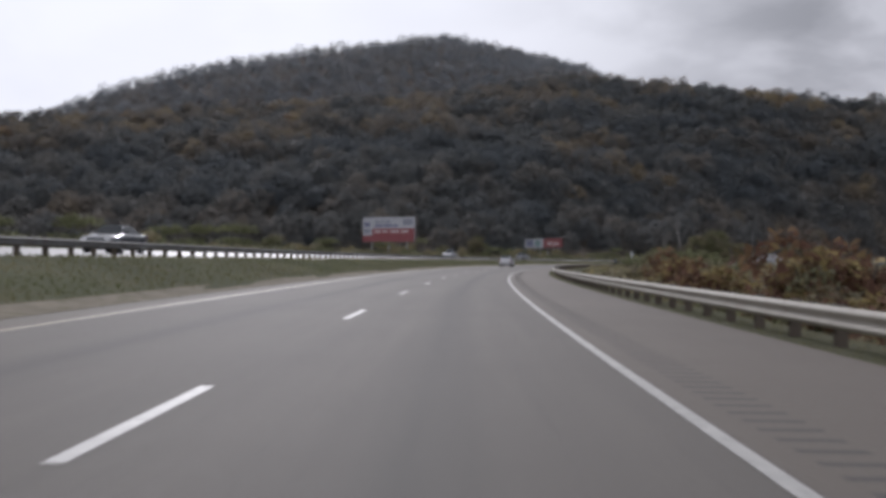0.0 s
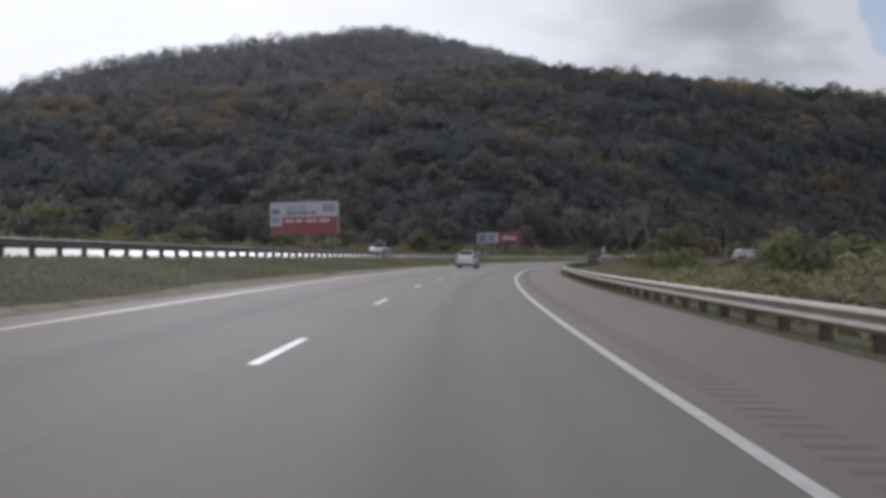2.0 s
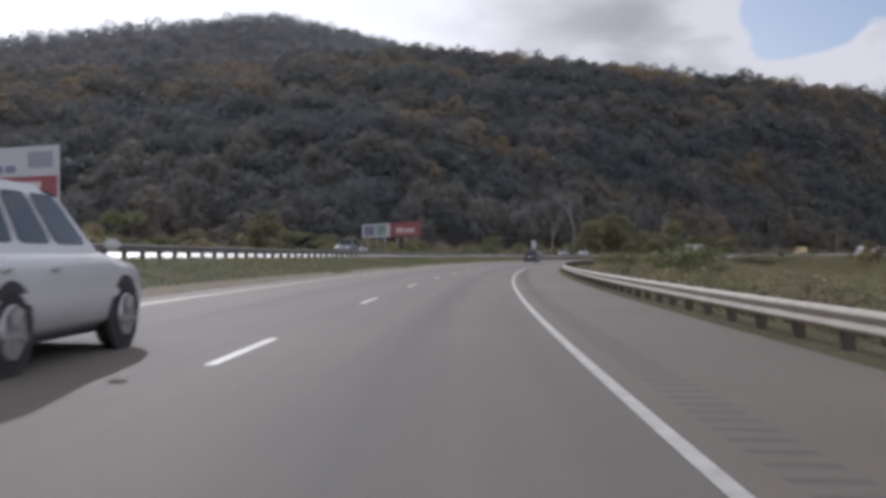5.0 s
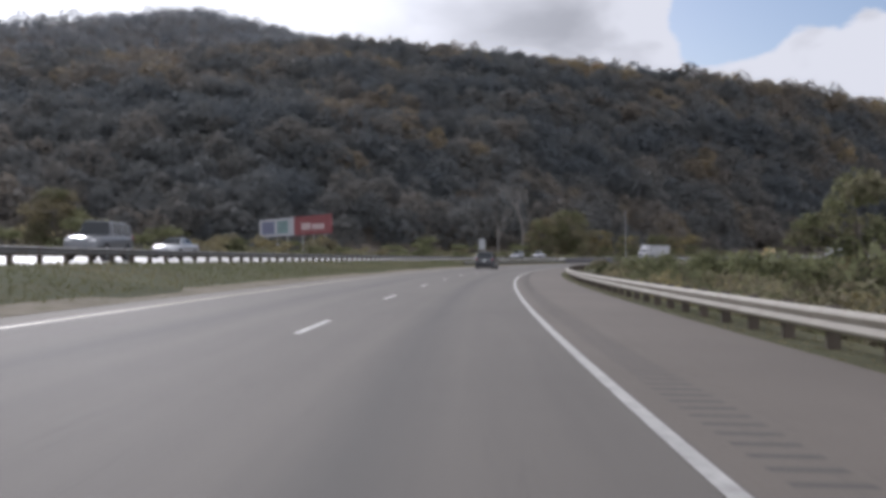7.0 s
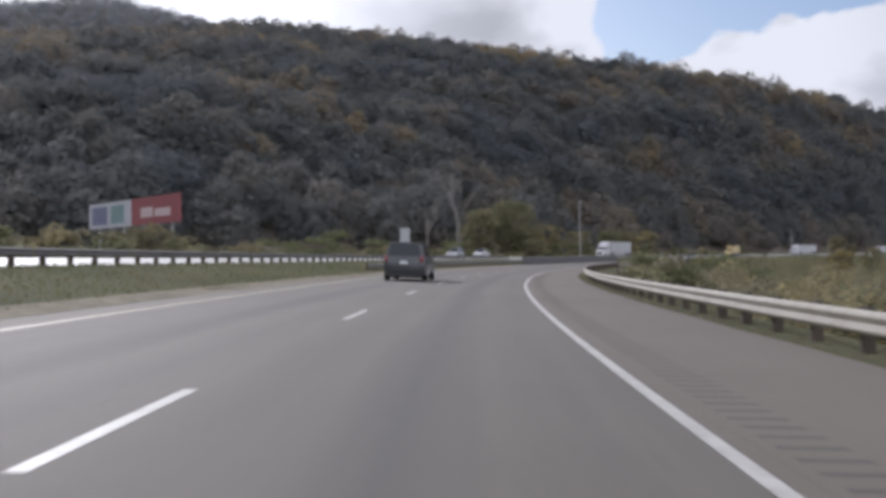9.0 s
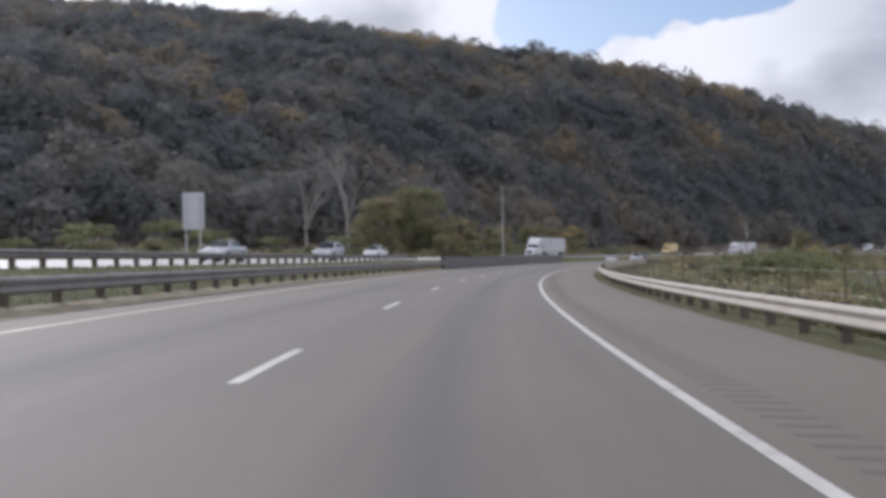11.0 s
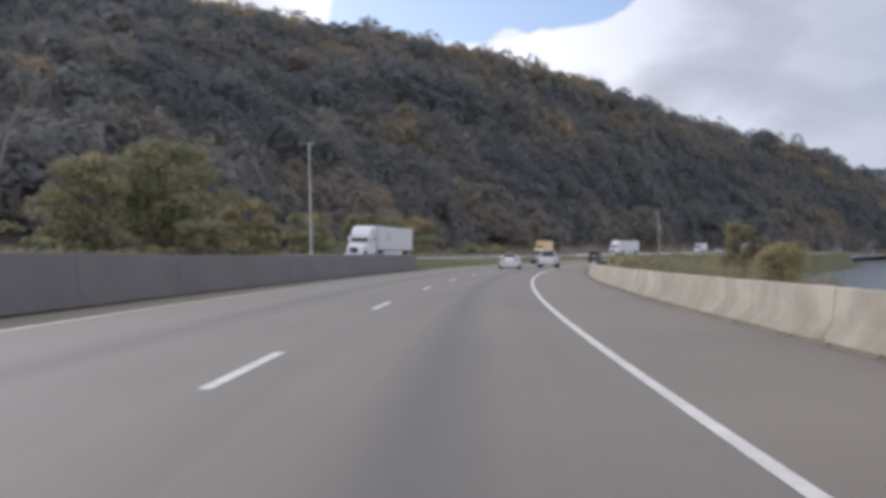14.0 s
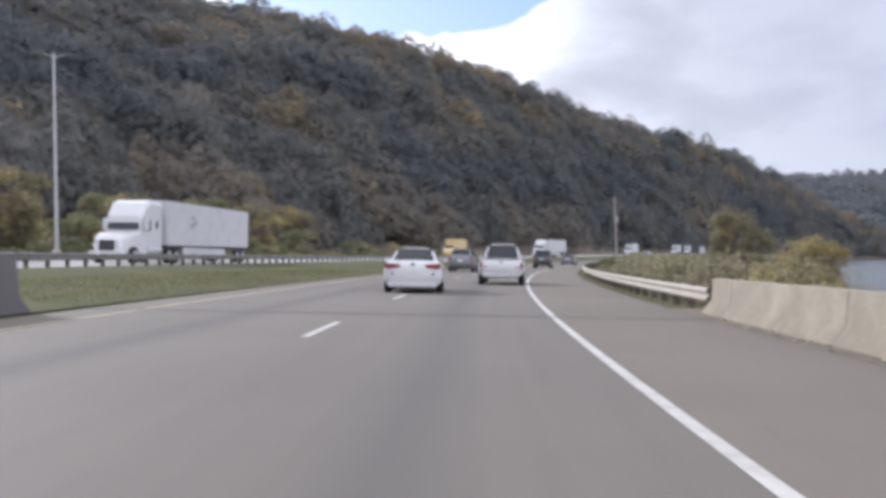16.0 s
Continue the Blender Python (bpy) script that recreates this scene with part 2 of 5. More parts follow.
M_OLDSTEEL = material("weathered_steel", (0.15, 0.148, 0.145), 0.75, 0.0, vary=0.2, grain=9, coarse=0.7, second=(0.11, 0.09, 0.075), spec=0.3)
M_POST = material("weathered_timber_post", (0.085, 0.068, 0.052), 0.9, vary=0.35, grain=12, random_tint=0.6)
M_CONCRETE = material("weathered_concrete", (0.38, 0.352, 0.30), 0.9, vary=0.18, grain=7, coarse=0.5, bump=0.35, second=(0.23, 0.21, 0.175))


def parapet_material():
    """Old tan concrete: mottled grey weathering, run marks down the face, pale worn patches."""
    m = material("old_tan_concrete", (0.238, 0.212, 0.165), 0.92, vary=0.30, grain=5, coarse=0.9, bump=0.5, spec=0.2)
    t = m.node_tree
    b = t.nodes["Principled BSDF"]
    col = b.inputs["Base Color"].links[0].from_socket
    obj = t.nodes.new("ShaderNodeTexCoord").outputs["Object"]
    mp = t.nodes.new("ShaderNodeMapping")
    mp.inputs["Scale"].default_value = (0.4, 0.4, 1.5)
    t.links.new(obj, mp.inputs[0])
    runs = ramp(t, noise_node(t, mp.outputs[0], 2.2, 6, 0.65), [(0.50, (0, 0, 0)), (0.66, (1, 1, 1))])
    col = mix(t, math_node(t, "MULTIPLY", runs, 0.45), col, (0.20, 0.186, 0.155))
    worn = ramp(t, noise_node(t, obj, 0.9, 8, 0.7, 0.6), [(0.55, (0, 0, 0)), (0.62, (1, 1, 1))])
    col = mix(t, math_node(t, "MULTIPLY", worn, 0.6), col, (0.315, 0.285, 0.225))
    pit = ramp(t, noise_node(t, obj, 9.0, 4, 0.7), [(0.30, (1, 1, 1)), (0.38, (0, 0, 0))])
    col = mix(t, math_node(t, "MULTIPLY", pit, 0.6), col, (0.11, 0.10, 0.085))
    t.links.new(col, b.inputs["Base Color"])
    return m


M_PARAPET = parapet_material()
# the shade on the bridge wall's road face is put into this dark colour
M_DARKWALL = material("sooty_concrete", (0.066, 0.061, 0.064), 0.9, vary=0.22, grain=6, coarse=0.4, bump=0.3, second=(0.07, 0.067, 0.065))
# the low stops lean blue, putting some hazy veil into the autumn colours
M_FOREST = foliage("autumn_forest", [(0.0, (0.118, 0.130, 0.140)), (0.35, (0.152, 0.154, 0.150)), (0.6, (0.202, 0.180, 0.156)), (0.8, (0.262, 0.216, 0.146)), (0.93, (0.310, 0.247, 0.135)), (1.0, (0.255, 0.170, 0.128))], spread=0.06, gaps=7.0, share=0.53)
# distance haze is painted into the mountain's leaves as pale grey-blue
M_HAZEWOOD = foliage("thinning_mountain_forest", [(0.0, (0.250, 0.268, 0.290)), (0.5, (0.28, 0.288, 0.300)), (1.0, (0.30, 0.295, 0.285))], spread=0.05, gaps=3.5, share=0.53)
# bluish stops carry the haze over the ridge across the river
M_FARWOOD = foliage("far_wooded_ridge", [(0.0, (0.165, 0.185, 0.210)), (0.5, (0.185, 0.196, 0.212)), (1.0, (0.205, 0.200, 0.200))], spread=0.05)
M_WOODFLOOR = material("leaf_litter", (0.15, 0.13, 0.11), 0.95, vary=0.4, grain=0.2, coarse=0.03, spec=0.02)
M_SHRUB = foliage("shrub_leaves", [(0.0, (0.135, 0.146, 0.080)), (0.35, (0.200, 0.208, 0.116)), (0.55, (0.212, 0.188, 0.135)), (0.7, (0.300, 0.265, 0.150)), (0.85, (0.37, 0.305, 0.135)), (1.0, (0.15, 0.085, 0.062))], gaps=3.5, share=0.51)
M_BARK = material("bark", (0.085, 0.07, 0.055), 0.95, vary=0.3, grain=8, bump=0.6)
M_PALEBARK = material("pale_bark", (0.20, 0.185, 0.17), 0.9, vary=0.3, grain=6)
M_WATER = material("river_water", (0.055, 0.07, 0.08), 0.2, vary=0.1, grain=0.5, coarse=0.02, bump=0.06)
M_POLE = material("grey_pole", (0.36, 0.36, 0.36), 0.5, 0.4, vary=0.1)
M_TIMBER = material("pole_timber", (0.27, 0.25, 0.225), 0.9, vary=0.25, grain=6)


# ---------------------------------------------------------------- mesh helpers
def mesh_obj(name, verts, faces, mat, parent=None, tint=None, uv=None, smooth=False, normals=None):
    """A mesh from arrays: faces all of one size."""
    verts, faces = np.asarray(verts, np.float32), np.asarray(faces, np.int32)
    me = bpy.data.meshes.new(name)
    n = faces.shape[1]
    me.vertices.add(len(verts))
    me.vertices.foreach_set("co", verts.ravel())
    me.loops.add(faces.size)
    me.loops.foreach_set("vertex_index", faces.ravel())
    me.polygons.add(len(faces))
    me.polygons.foreach_set("loop_start", np.arange(0, faces.size, n, dtype=np.int32))
    me.polygons.foreach_set("loop_total", np.full(len(faces), n, np.int32))
    if uv is not None:
        lay = me.uv_layers.new(name="UVMap")
        lay.data.foreach_set("uv", np.asarray(uv, np.float32)[faces.ravel()].ravel())
    if tint is not None:
        me.attributes.new("tint", "FLOAT", "POINT").data.foreach_set("value", np.asarray(tint, np.float32))
    me.update(calc_edges=True)
    me.validate()
    me.materials.append(mat)
    if normals is not None:
        me.attributes.new("custom_normal", "FLOAT_VECTOR", "POINT").data.foreach_set("vector", np.asarray(normals, np.float32).ravel())
    if smooth:
        me.polygons.foreach_set("use_smooth", np.ones(len(faces), bool))
    ob = new(name, me)
    if parent is not None:
        ob.parent = parent
    return ob


def part(name, bm, mat, parent=None, label="", smooth=False):
    """Links a bmesh as one mesh object under a thing or a part."""
    me = bpy.data.meshes.new(name)
    bmesh.ops.recalc_face_normals(bm, faces=bm.faces)
    bm.to_mesh(me)
    bm.free()
    me.materials.append(mat)
    if smooth:
        for p in me.polygons:
            p.use_smooth = True
    ob = new(name, me)
    if parent is not None:
        ob.parent = parent
    if label:
        tagged(ob, label)
    return ob


def share(ob, parent, m):
    """Another object on the same mesh."""
    c = bpy.data.objects.new(ob.name, ob.data)
    scene.collection.objects.link(c)
    c.parent = parent
    c.matrix_basis = m
    return c


def thing(name, label, category, group="", kind=""):
    return tagged(new(name), label, category, group, kind)


def box(bm, lo, hi, bevel=0.0, m=None):
    g = bmesh.ops.create_cube(bm, size=1.0)
    c = [(a + b) / 2 for a, b in zip(lo, hi)]
    d = [b - a for a, b in zip(lo, hi)]
    for v in g["verts"]:
        v.co = Vector((c[0] + v.co.x * d[0], c[1] + v.co.y * d[1], c[2] + v.co.z * d[2]))
    if bevel:
        edges = list({e for v in g["verts"] for e in v.link_edges})
        r = bmesh.ops.bevel(bm, geom=edges, offset=bevel, segments=2, affect="EDGES", clamp_overlap=True)
        vs = {v for f in r["faces"] for v in f.verts}
        g["verts"] = [v for v in vs if v.is_valid]
    if m is not None:
        bmesh.ops.transform(bm, matrix=m, verts=list({v for v in g["verts"] if v.is_valid}))
    return bm


def tube(bm, a, b, r0, r1, n=8):
    """A tapered rod from a to b."""
    a, b = Vector(a), Vector(b)
    m = (b - a).to_track_quat("Z", "Y").to_matrix().to_4x4()
    m.translation = (a + b) / 2
    bmesh.ops.create_cone(bm, cap_ends=True, segments=n, radius1=r0, radius2=r1, depth=(b - a).length, matrix=m)
    return bm


def sweep(name, s0, s1, step, profile, mat, parent=None, smooth=False, uv=False, close=False):
    """A strip along the road: profile(s) gives rows of (u, z)."""
    ss = np.arange(s0, s1 + step * 0.5, step)
    ss[-1] = s1
    vs, uvs = [], []
    for s in ss:
        for u, z in profile(float(s)):
            x, y = plan(s, u)
            vs.append((float(x), float(y), float(z)))
            uvs.append((float(u), float(s)))
    n = len(profile(float(s0)))
    idx = np.arange(len(ss) * n).reshape(len(ss), n)
    fs = np.stack([idx[:-1, :-1], idx[:-1, 1:], idx[1:, 1:], idx[1:, :-1]], -1).reshape(-1, 4)
    if close:
        fs = np.concatenate([fs, np.stack([idx[:-1, -1], idx[:-1, 0], idx[1:, 0], idx[1:, -1]], -1).reshape(-1, 4)])
    return mesh_obj(name, vs, fs, mat, parent, uv=uvs if uv else None, smooth=smooth)


# ---------------------------------------------------------------- ground, roads, river
def corridor(s):
    xs = ground_z(s, 0)
    return [(float(a), float(b) - (0.05 if (-7.5 < a < 4) else 0.0) - (0.06 if far_side(s) - 6.1 < a < far_side(s) + 5.7 else 0)) for a, b in xs]


ground = sweep("ground", -150, 1150, 6, corridor, M_SOIL, smooth=True)
tagged(ground, "dry grassy verge and low land beside the motorway", "ground", kind="structure")
road = sweep("road", -150, 1150, 2, lambda s: [(u, road_z(s, u)) for u in (-7.3, -6.0, -4.1, -2.2, -0.4, 1.45, 2.4, 4.4)], M_ROAD, uv=True)
tagged(road, "worn grey asphalt carriageway with two lanes and a shoulder", "road", kind="structure")
other = sweep("other_carriageway", -150, 1150, 4, lambda s: [(far_side(s) + 5.6, 1.05), (far_side(s), 1.05 + 0.04 * 5.6), (far_side(s) - 6.0, 1.05 + 0.04 * 11.6)], M_FAR_ROAD, uv=True)
tagged(other, "pale sunlit carriageway beyond the grass median", "road", kind="structure")
bm = bmesh.new()
bmesh.ops.create_grid(bm, x_segments=60, y_segments=60, size=3200, matrix=Matrix.Translation((300, 600, -7.6)))
outer = part("outer_ground", bm, M_SOIL)
tagged(outer, "low flat land reaching to the horizon", "ground", kind="structure")
river = sweep("water", 430, 1146, 10, lambda s: [(float(np.interp(s, [430, 500, 600, 660, 720, 1150], [62, 35, 27, 19, 11.5, 11.5])) + v, -6.9) for v in (0, 8, 40, 120, 300)], M_WATER)
tagged(river, "calm grey river with sky reflections", "river", kind="structure")
bm = bmesh.new()
bmesh.ops.create_grid(bm, x_segments=30, y_segments=30, size=0.5, matrix=Matrix.Translation((1700, 300, -6.97)) @ Matrix.Diagonal((2600, 1900, 1, 1)))
reach = part("water", bm, M_WATER)
tagged(reach, "wide far reach of the river", "river", kind="structure")

# painted lines
sweep("edge_line", -150, 700, 2, lambda s: [(u, road_z(s, u) + 0.004) for u in (1.42, 1.54)], M_WHITE, road)
sweep("yellow_line", -150, 700, 2, lambda s: [(u, road_z(s, u) + 0.004) for u in (-6.31, -6.19)], M_YELLOW, road)
for i in range(-6, 50):
    e = 7.9 + 12.19 * i
    sweep("lane_dash", e - 3.05, e, 1.5, lambda s: [(u, road_z(s, u) + 0.004) for u in (-2.21, -2.09)], M_WHITE, road)
# flat strips above the asphalt; the grooves' shade is only their dark colour
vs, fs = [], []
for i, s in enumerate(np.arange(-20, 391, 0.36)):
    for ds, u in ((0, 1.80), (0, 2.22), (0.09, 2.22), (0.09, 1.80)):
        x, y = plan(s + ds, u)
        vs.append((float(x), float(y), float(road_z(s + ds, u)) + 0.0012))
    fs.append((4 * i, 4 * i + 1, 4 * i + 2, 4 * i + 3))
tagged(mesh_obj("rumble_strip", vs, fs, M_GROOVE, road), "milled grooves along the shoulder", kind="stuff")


# ---------------------------------------------------------------- guard rails
def beam_mesh(length):
    """A W-beam panel with its back, along y."""
    pr = [(0.0, 0.31), (0.05, 0.29), (0.083, 0.25), (0.083, 0.225), (0.012, 0.172), (0.012, 0.138), (0.083, 0.085), (0.083, 0.06), (0.05, 0.02), (0.0, 0.0)]
    pr = pr + [(x - 0.008, z) for x, z in reversed(pr)]
    vs = [(x, yy, z - 0.31) for yy in (0, length + 0.05) for x, z in pr]
    n = len(pr)
    fs = [(i, (i + 1) % n, n + (i + 1) % n, n + i) for i in range(n)]
    return vs, fs


def guard_rail(name, label, s0, s1, u_of, top_of, face, mat_beam, mat_post, height=0.62, spacing=1.905, depth=1.0):
    """face: -1 shows its ridged side to the left, 1 to the right."""
    rail = thing(name, label, "guard rail")
    vs, fs = beam_mesh(spacing * 4)
    first = post = None
    s, i = s0, 0
    while s < s1:
        u, z = u_of(s), top_of(s)
        x, y = plan(s, u)
        if i % 4 == 0 and s + spacing * 3 < s1:
            e = s + spacing * 4
            x2, y2 = plan(e, u_of(e))
            yaw = math.atan2(-(x2 - x), y2 - y)
            tilt = math.atan2(top_of(e) - z, spacing * 4)
            m = Matrix.Translation((float(x), float(y), z)) @ Matrix.Rotation(yaw, 4, "Z") @ Matrix.Rotation(tilt, 4, "X") @ Matrix.Diagonal((face, 1, depth, 1))
            if first is None:
                first = mesh_obj("beam", vs, fs, mat_beam, rail)
                first.matrix_basis = m
            else:
                share(first, rail, m)
        px, py = plan(s + spacing / 2, u - face * 0.17)
        m = Matrix.Translation((float(px), float(py), z + 0.02)) @ Matrix.Rotation(heading(s), 4, "Z")
        if post is None:
            bm = bmesh.new()
            box(bm, (-0.085, -0.055, -height - 0.5), (0.085, 0.055, 0.0), 0.012)
            box(bm, (0.085 if face > 0 else -0.16, -0.05, -0.30), (0.16 if face > 0 else -0.085, 0.05, -0.03), 0.01)
            post = part("post", bm, mat_post, rail)
            post.matrix_basis = m
        else:
            share(post, rail, m)
        s += spacing
        i += 1
    return rail


guard_rail("guard_rail", "galvanised guard rail on dark posts along the shoulder", -16, 396, lambda s: 4.85, lambda s: -4.85 * float(bank(s)) + 0.53, -1, M_STEEL, M_POST)
guard_rail("guard_rail", "galvanised guard rail beyond the concrete parapet", 476, 640, lambda s: 4.85, lambda s: -4.85 * float(bank(s)) + 0.53, -1, M_STEEL, M_POST)
guard_rail("guard_rail", "weathered guard rail on posts above the grassy median", -20, 420, lambda s: float(far_side(s)) + 6.3, lambda s: 1.60, 1, M_OLDSTEEL, M_POST, depth=0.8)
guard_rail("guard_rail", "weathered guard rail running up to the bridge wall", 318, 395, lambda s: -7.8 - 3.5 * max(0, (345 - s) / 27) ** 2 * 0.3, lambda s: 7.8 * float(bank(s)) + 0.62, 1, M_OLDSTEEL, M_POST)
guard_rail("guard_rail", "pale guard rail along the other carriageway", 470, 640, lambda s: float(far_side(s)) + 6.3, lambda s: 1.66, 1, M_OLDSTEEL, M_POST)


# ---------------------------------------------------------------- concrete parapets of the bridge
def parapet(name, label, s0, s1, u, side, height, piece=6.1, mat=None):
    wall = thing(name, label, "parapet", kind="structure")
    s = s0
    while s < s1 - 1:
        e = min(s + piece, s1)
        pr = [(0, 0.0), (0, 0.075), (0.19, 0.30), (0.24, height), (0.26, height + 0.012), (0.40, height + 0.012), (0.42, height), (0.42, 0.0)]
        fine = side > 0

        def section(q, s=s, e=e):
            out = []
            for i, (a, b) in enumerate(pr):
                if fine and i < 3:
                    n1 = noise.noise(Vector((q * 1.7, i * 0.35, 3.1)))
                    n2 = noise.noise(Vector((q * 0.45, i * 0.2, 9.7)))
                    near_joint = max(0, 1 - min(q - s, e - q) / 0.5)
                    bite = max(0, n1 * 0.5 - 0.32 + 0.5 * near_joint) * (0.20, 0.16, 0.0)[i]
                    a = a + bite + (0.006, 0.005, 0.0)[i] * n2
                if fine and 2 < i < 7:
                    b = b + 0.012 * noise.noise(Vector((q * 0.9, 0.3, 1.7)))
                out.append((u + side * a, road_z(q, u) + b - 0.03))
            return out
        sweep("barrier_section", s + 0.012, e - 0.012, 0.2 if fine else 1.5, section, mat or M_CONCRETE, wall)
        s = e
    return wall


parapet("wall_parapet", "weathered pale concrete bridge parapet with worn joints", 395, 476, 4.68, 1, 0.74, mat=M_PARAPET)
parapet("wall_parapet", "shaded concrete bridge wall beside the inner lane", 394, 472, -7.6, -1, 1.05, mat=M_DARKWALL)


sweep("gutter", 394, 478, 2, lambda s: [(u, road_z(s, u) + 0.004) for u in (4.36, 4.55, 5.0)], material("gutter_grit", (0.165, 0.145, 0.115), 0.95, vary=0.35, grain=9, coarse=0.8, bump=0.6, second=(0.10, 0.088, 0.07), spec=0.1), road)

# the parapet's near end, broken away in layers
end_block = thing("parapet_end", "crumbling layered concrete end of the bridge parapet", "parapet")
for x0, x1, y0, y1, z0, z1 in ((0.0, 0.42, -1.3, 0.0, -0.05, 0.20), (0.10, 0.44, -0.95, 0.0, 0.20, 0.42), (0.04, 0.42, -1.1, 0.0, 0.44, 0.60), (0.18, 0.42, -0.6, 0.0, 0.60, 0.73)):
    bm = bmesh.new()
    box(bm, (x0, y0, z0), (x1, y1, z1), 0.03)
    bmesh.ops.subdivide_edges(bm, edges=bm.edges[:], cuts=2, use_grid_fill=True)
    for v in bm.verts:
        if v.co.y < -0.05:
            v.co += Vector((noise.noise(v.co * 5.0), noise.noise(v.co * 4.0 + Vector((7, 0, 0))), noise.noise(v.co * 5.0 + Vector((0, 9, 0))))) * 0.06
    part("broken_layer", bm, M_PARAPET, end_block)
end_block.matrix_basis = stand(395.0, 4.66)

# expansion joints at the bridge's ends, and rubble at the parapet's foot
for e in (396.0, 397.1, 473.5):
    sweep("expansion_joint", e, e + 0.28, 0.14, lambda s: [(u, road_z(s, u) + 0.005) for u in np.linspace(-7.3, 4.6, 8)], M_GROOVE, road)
rng = np.random.default_rng(17)
vs, fs = [], []
for i in range(330):
    s, r = 397 + 78 * rng.random(), rng.uniform(0.02, 0.075)
    if i % 2:
        s, r = 395.3 + 6.1 * int(rng.integers(0, 13)) + rng.normal() * 0.35, rng.uniform(0.02, 0.07)
    u = 4.66 - abs(rng.normal()) * 0.10 - r
    x, y = plan(s, u)
    o = np.array([(1, 0, 0), (0, 1, 0), (-1, 0, 0), (0, -1, 0), (0, 0, 1), (0, 0, -0.4)]) * r * rng.uniform(0.7, 1.3, (6, 3)) * (1, 1, 0.6) + (float(x), float(y), float(road_z(s, u)) + r * 0.15)
    vs.extend(o.tolist())
    fs.extend([(6 * i + a, 6 * i + b, 6 * i + c) for a, b, c in ((0, 1, 4), (1, 2, 4), (2, 3, 4), (3, 0, 4), (1, 0, 5), (2, 1, 5), (3, 2, 5), (0, 3, 5))])
tagged(mesh_obj("rubble", vs, fs, M_PARAPET), "crumbled concrete and grit along the parapet's foot", "rubble", kind="stuff")


# ---------------------------------------------------------------- wooded hills
def crown_cloud(rng, places, sizes, tints, leaves, leaf, inner=0.35, upright=0.0, dome=1.0):
    """Many crowns in one mesh: each a loose, uneven cloud of small leaves."""
    n = len(places)
    d = rng.normal(size=(n, leaves, 3))
    d /= np.linalg.norm(d, axis=2, keepdims=True)
    d[:, :, 2] = np.abs(d[:, :, 2]) * 1.3 - 0.42
    r = rng.uniform(inner, 1.0, (n, leaves, 1)) ** 0.6 * rng.uniform(0.85, 1.08, (n, leaves, 1))
    c = places[:, None, :] + d * r * sizes[:, None, :]
    turn = d * 0.75 + (0, 0, 0.5) + rng.normal(size=d.shape) * 0.12
    turn /= np.linalg.norm(turn, axis=2, keepdims=True)
    flat = turn + rng.normal(size=d.shape) * 0.4
    flat /= np.linalg.norm(flat, axis=2, keepdims=True)
    a = np.cross(flat, rng.normal(size=d.shape) * (1, 1, 1 / (1 + 2 * upright)))
    a /= np.linalg.norm(a, axis=2, keepdims=True) + 1e-6
    b = np.cross(flat, a)
    w = (sizes[:, None, :1] * leaf) * rng.uniform(0.55, 1.4, (n, leaves, 1))
    long = w * (1 + 0.5 * upright)
    q = np.stack([c - a * long - b * w * 0.5, c + a * long * 0.6 - b * w, c + a * long * 0.3 + b * w], 2)
    # leaves catch the light as the round of their crown does
    round_off = d * dome + (0, 0, 0.3 + 0.6 * (1 - dome)) + rng.normal(size=d.shape) * 0.22 * dome
    round_off /= np.linalg.norm(round_off, axis=2, keepdims=True)
    away = (np.cross(q[:, :, 1] - q[:, :, 0], q[:, :, 2] - q[:, :, 0]) * round_off).sum(2) < 0
    q[away] = q[away][:, ::-1]
    normals = np.repeat(round_off[:, :, None, :], 3, 2).reshape(-1, 3)
    tint = np.repeat(np.clip(tints[:, None] + rng.normal(size=(n, leaves)) * 0.035, 0, 1)[:, :, None], 3, 2)
    verts = q.reshape(-1, 3)
    return verts, np.arange(len(verts)).reshape(-1, 3), tint.ravel(), normals


def spline_rows(pts, n):
    pts = np.array(pts, float)
    t = np.linspace(0, len(pts) - 1, n)
    i = np.clip(t.astype(int), 0, len(pts) - 2)
    f = (t - i)[:, None]
    p0, p1, p2, p3 = pts[np.maximum(i - 1, 0)], pts[i], pts[i + 1], pts[np.minimum(i + 2, len(pts) - 1)]
    return 0.5 * (2 * p1 + (p2 - p0) * f + (2 * p0 - 5 * p1 + 4 * p2 - p3) * f ** 2 + (3 * p1 - p0 - 3 * p2 + p3) * f ** 3)


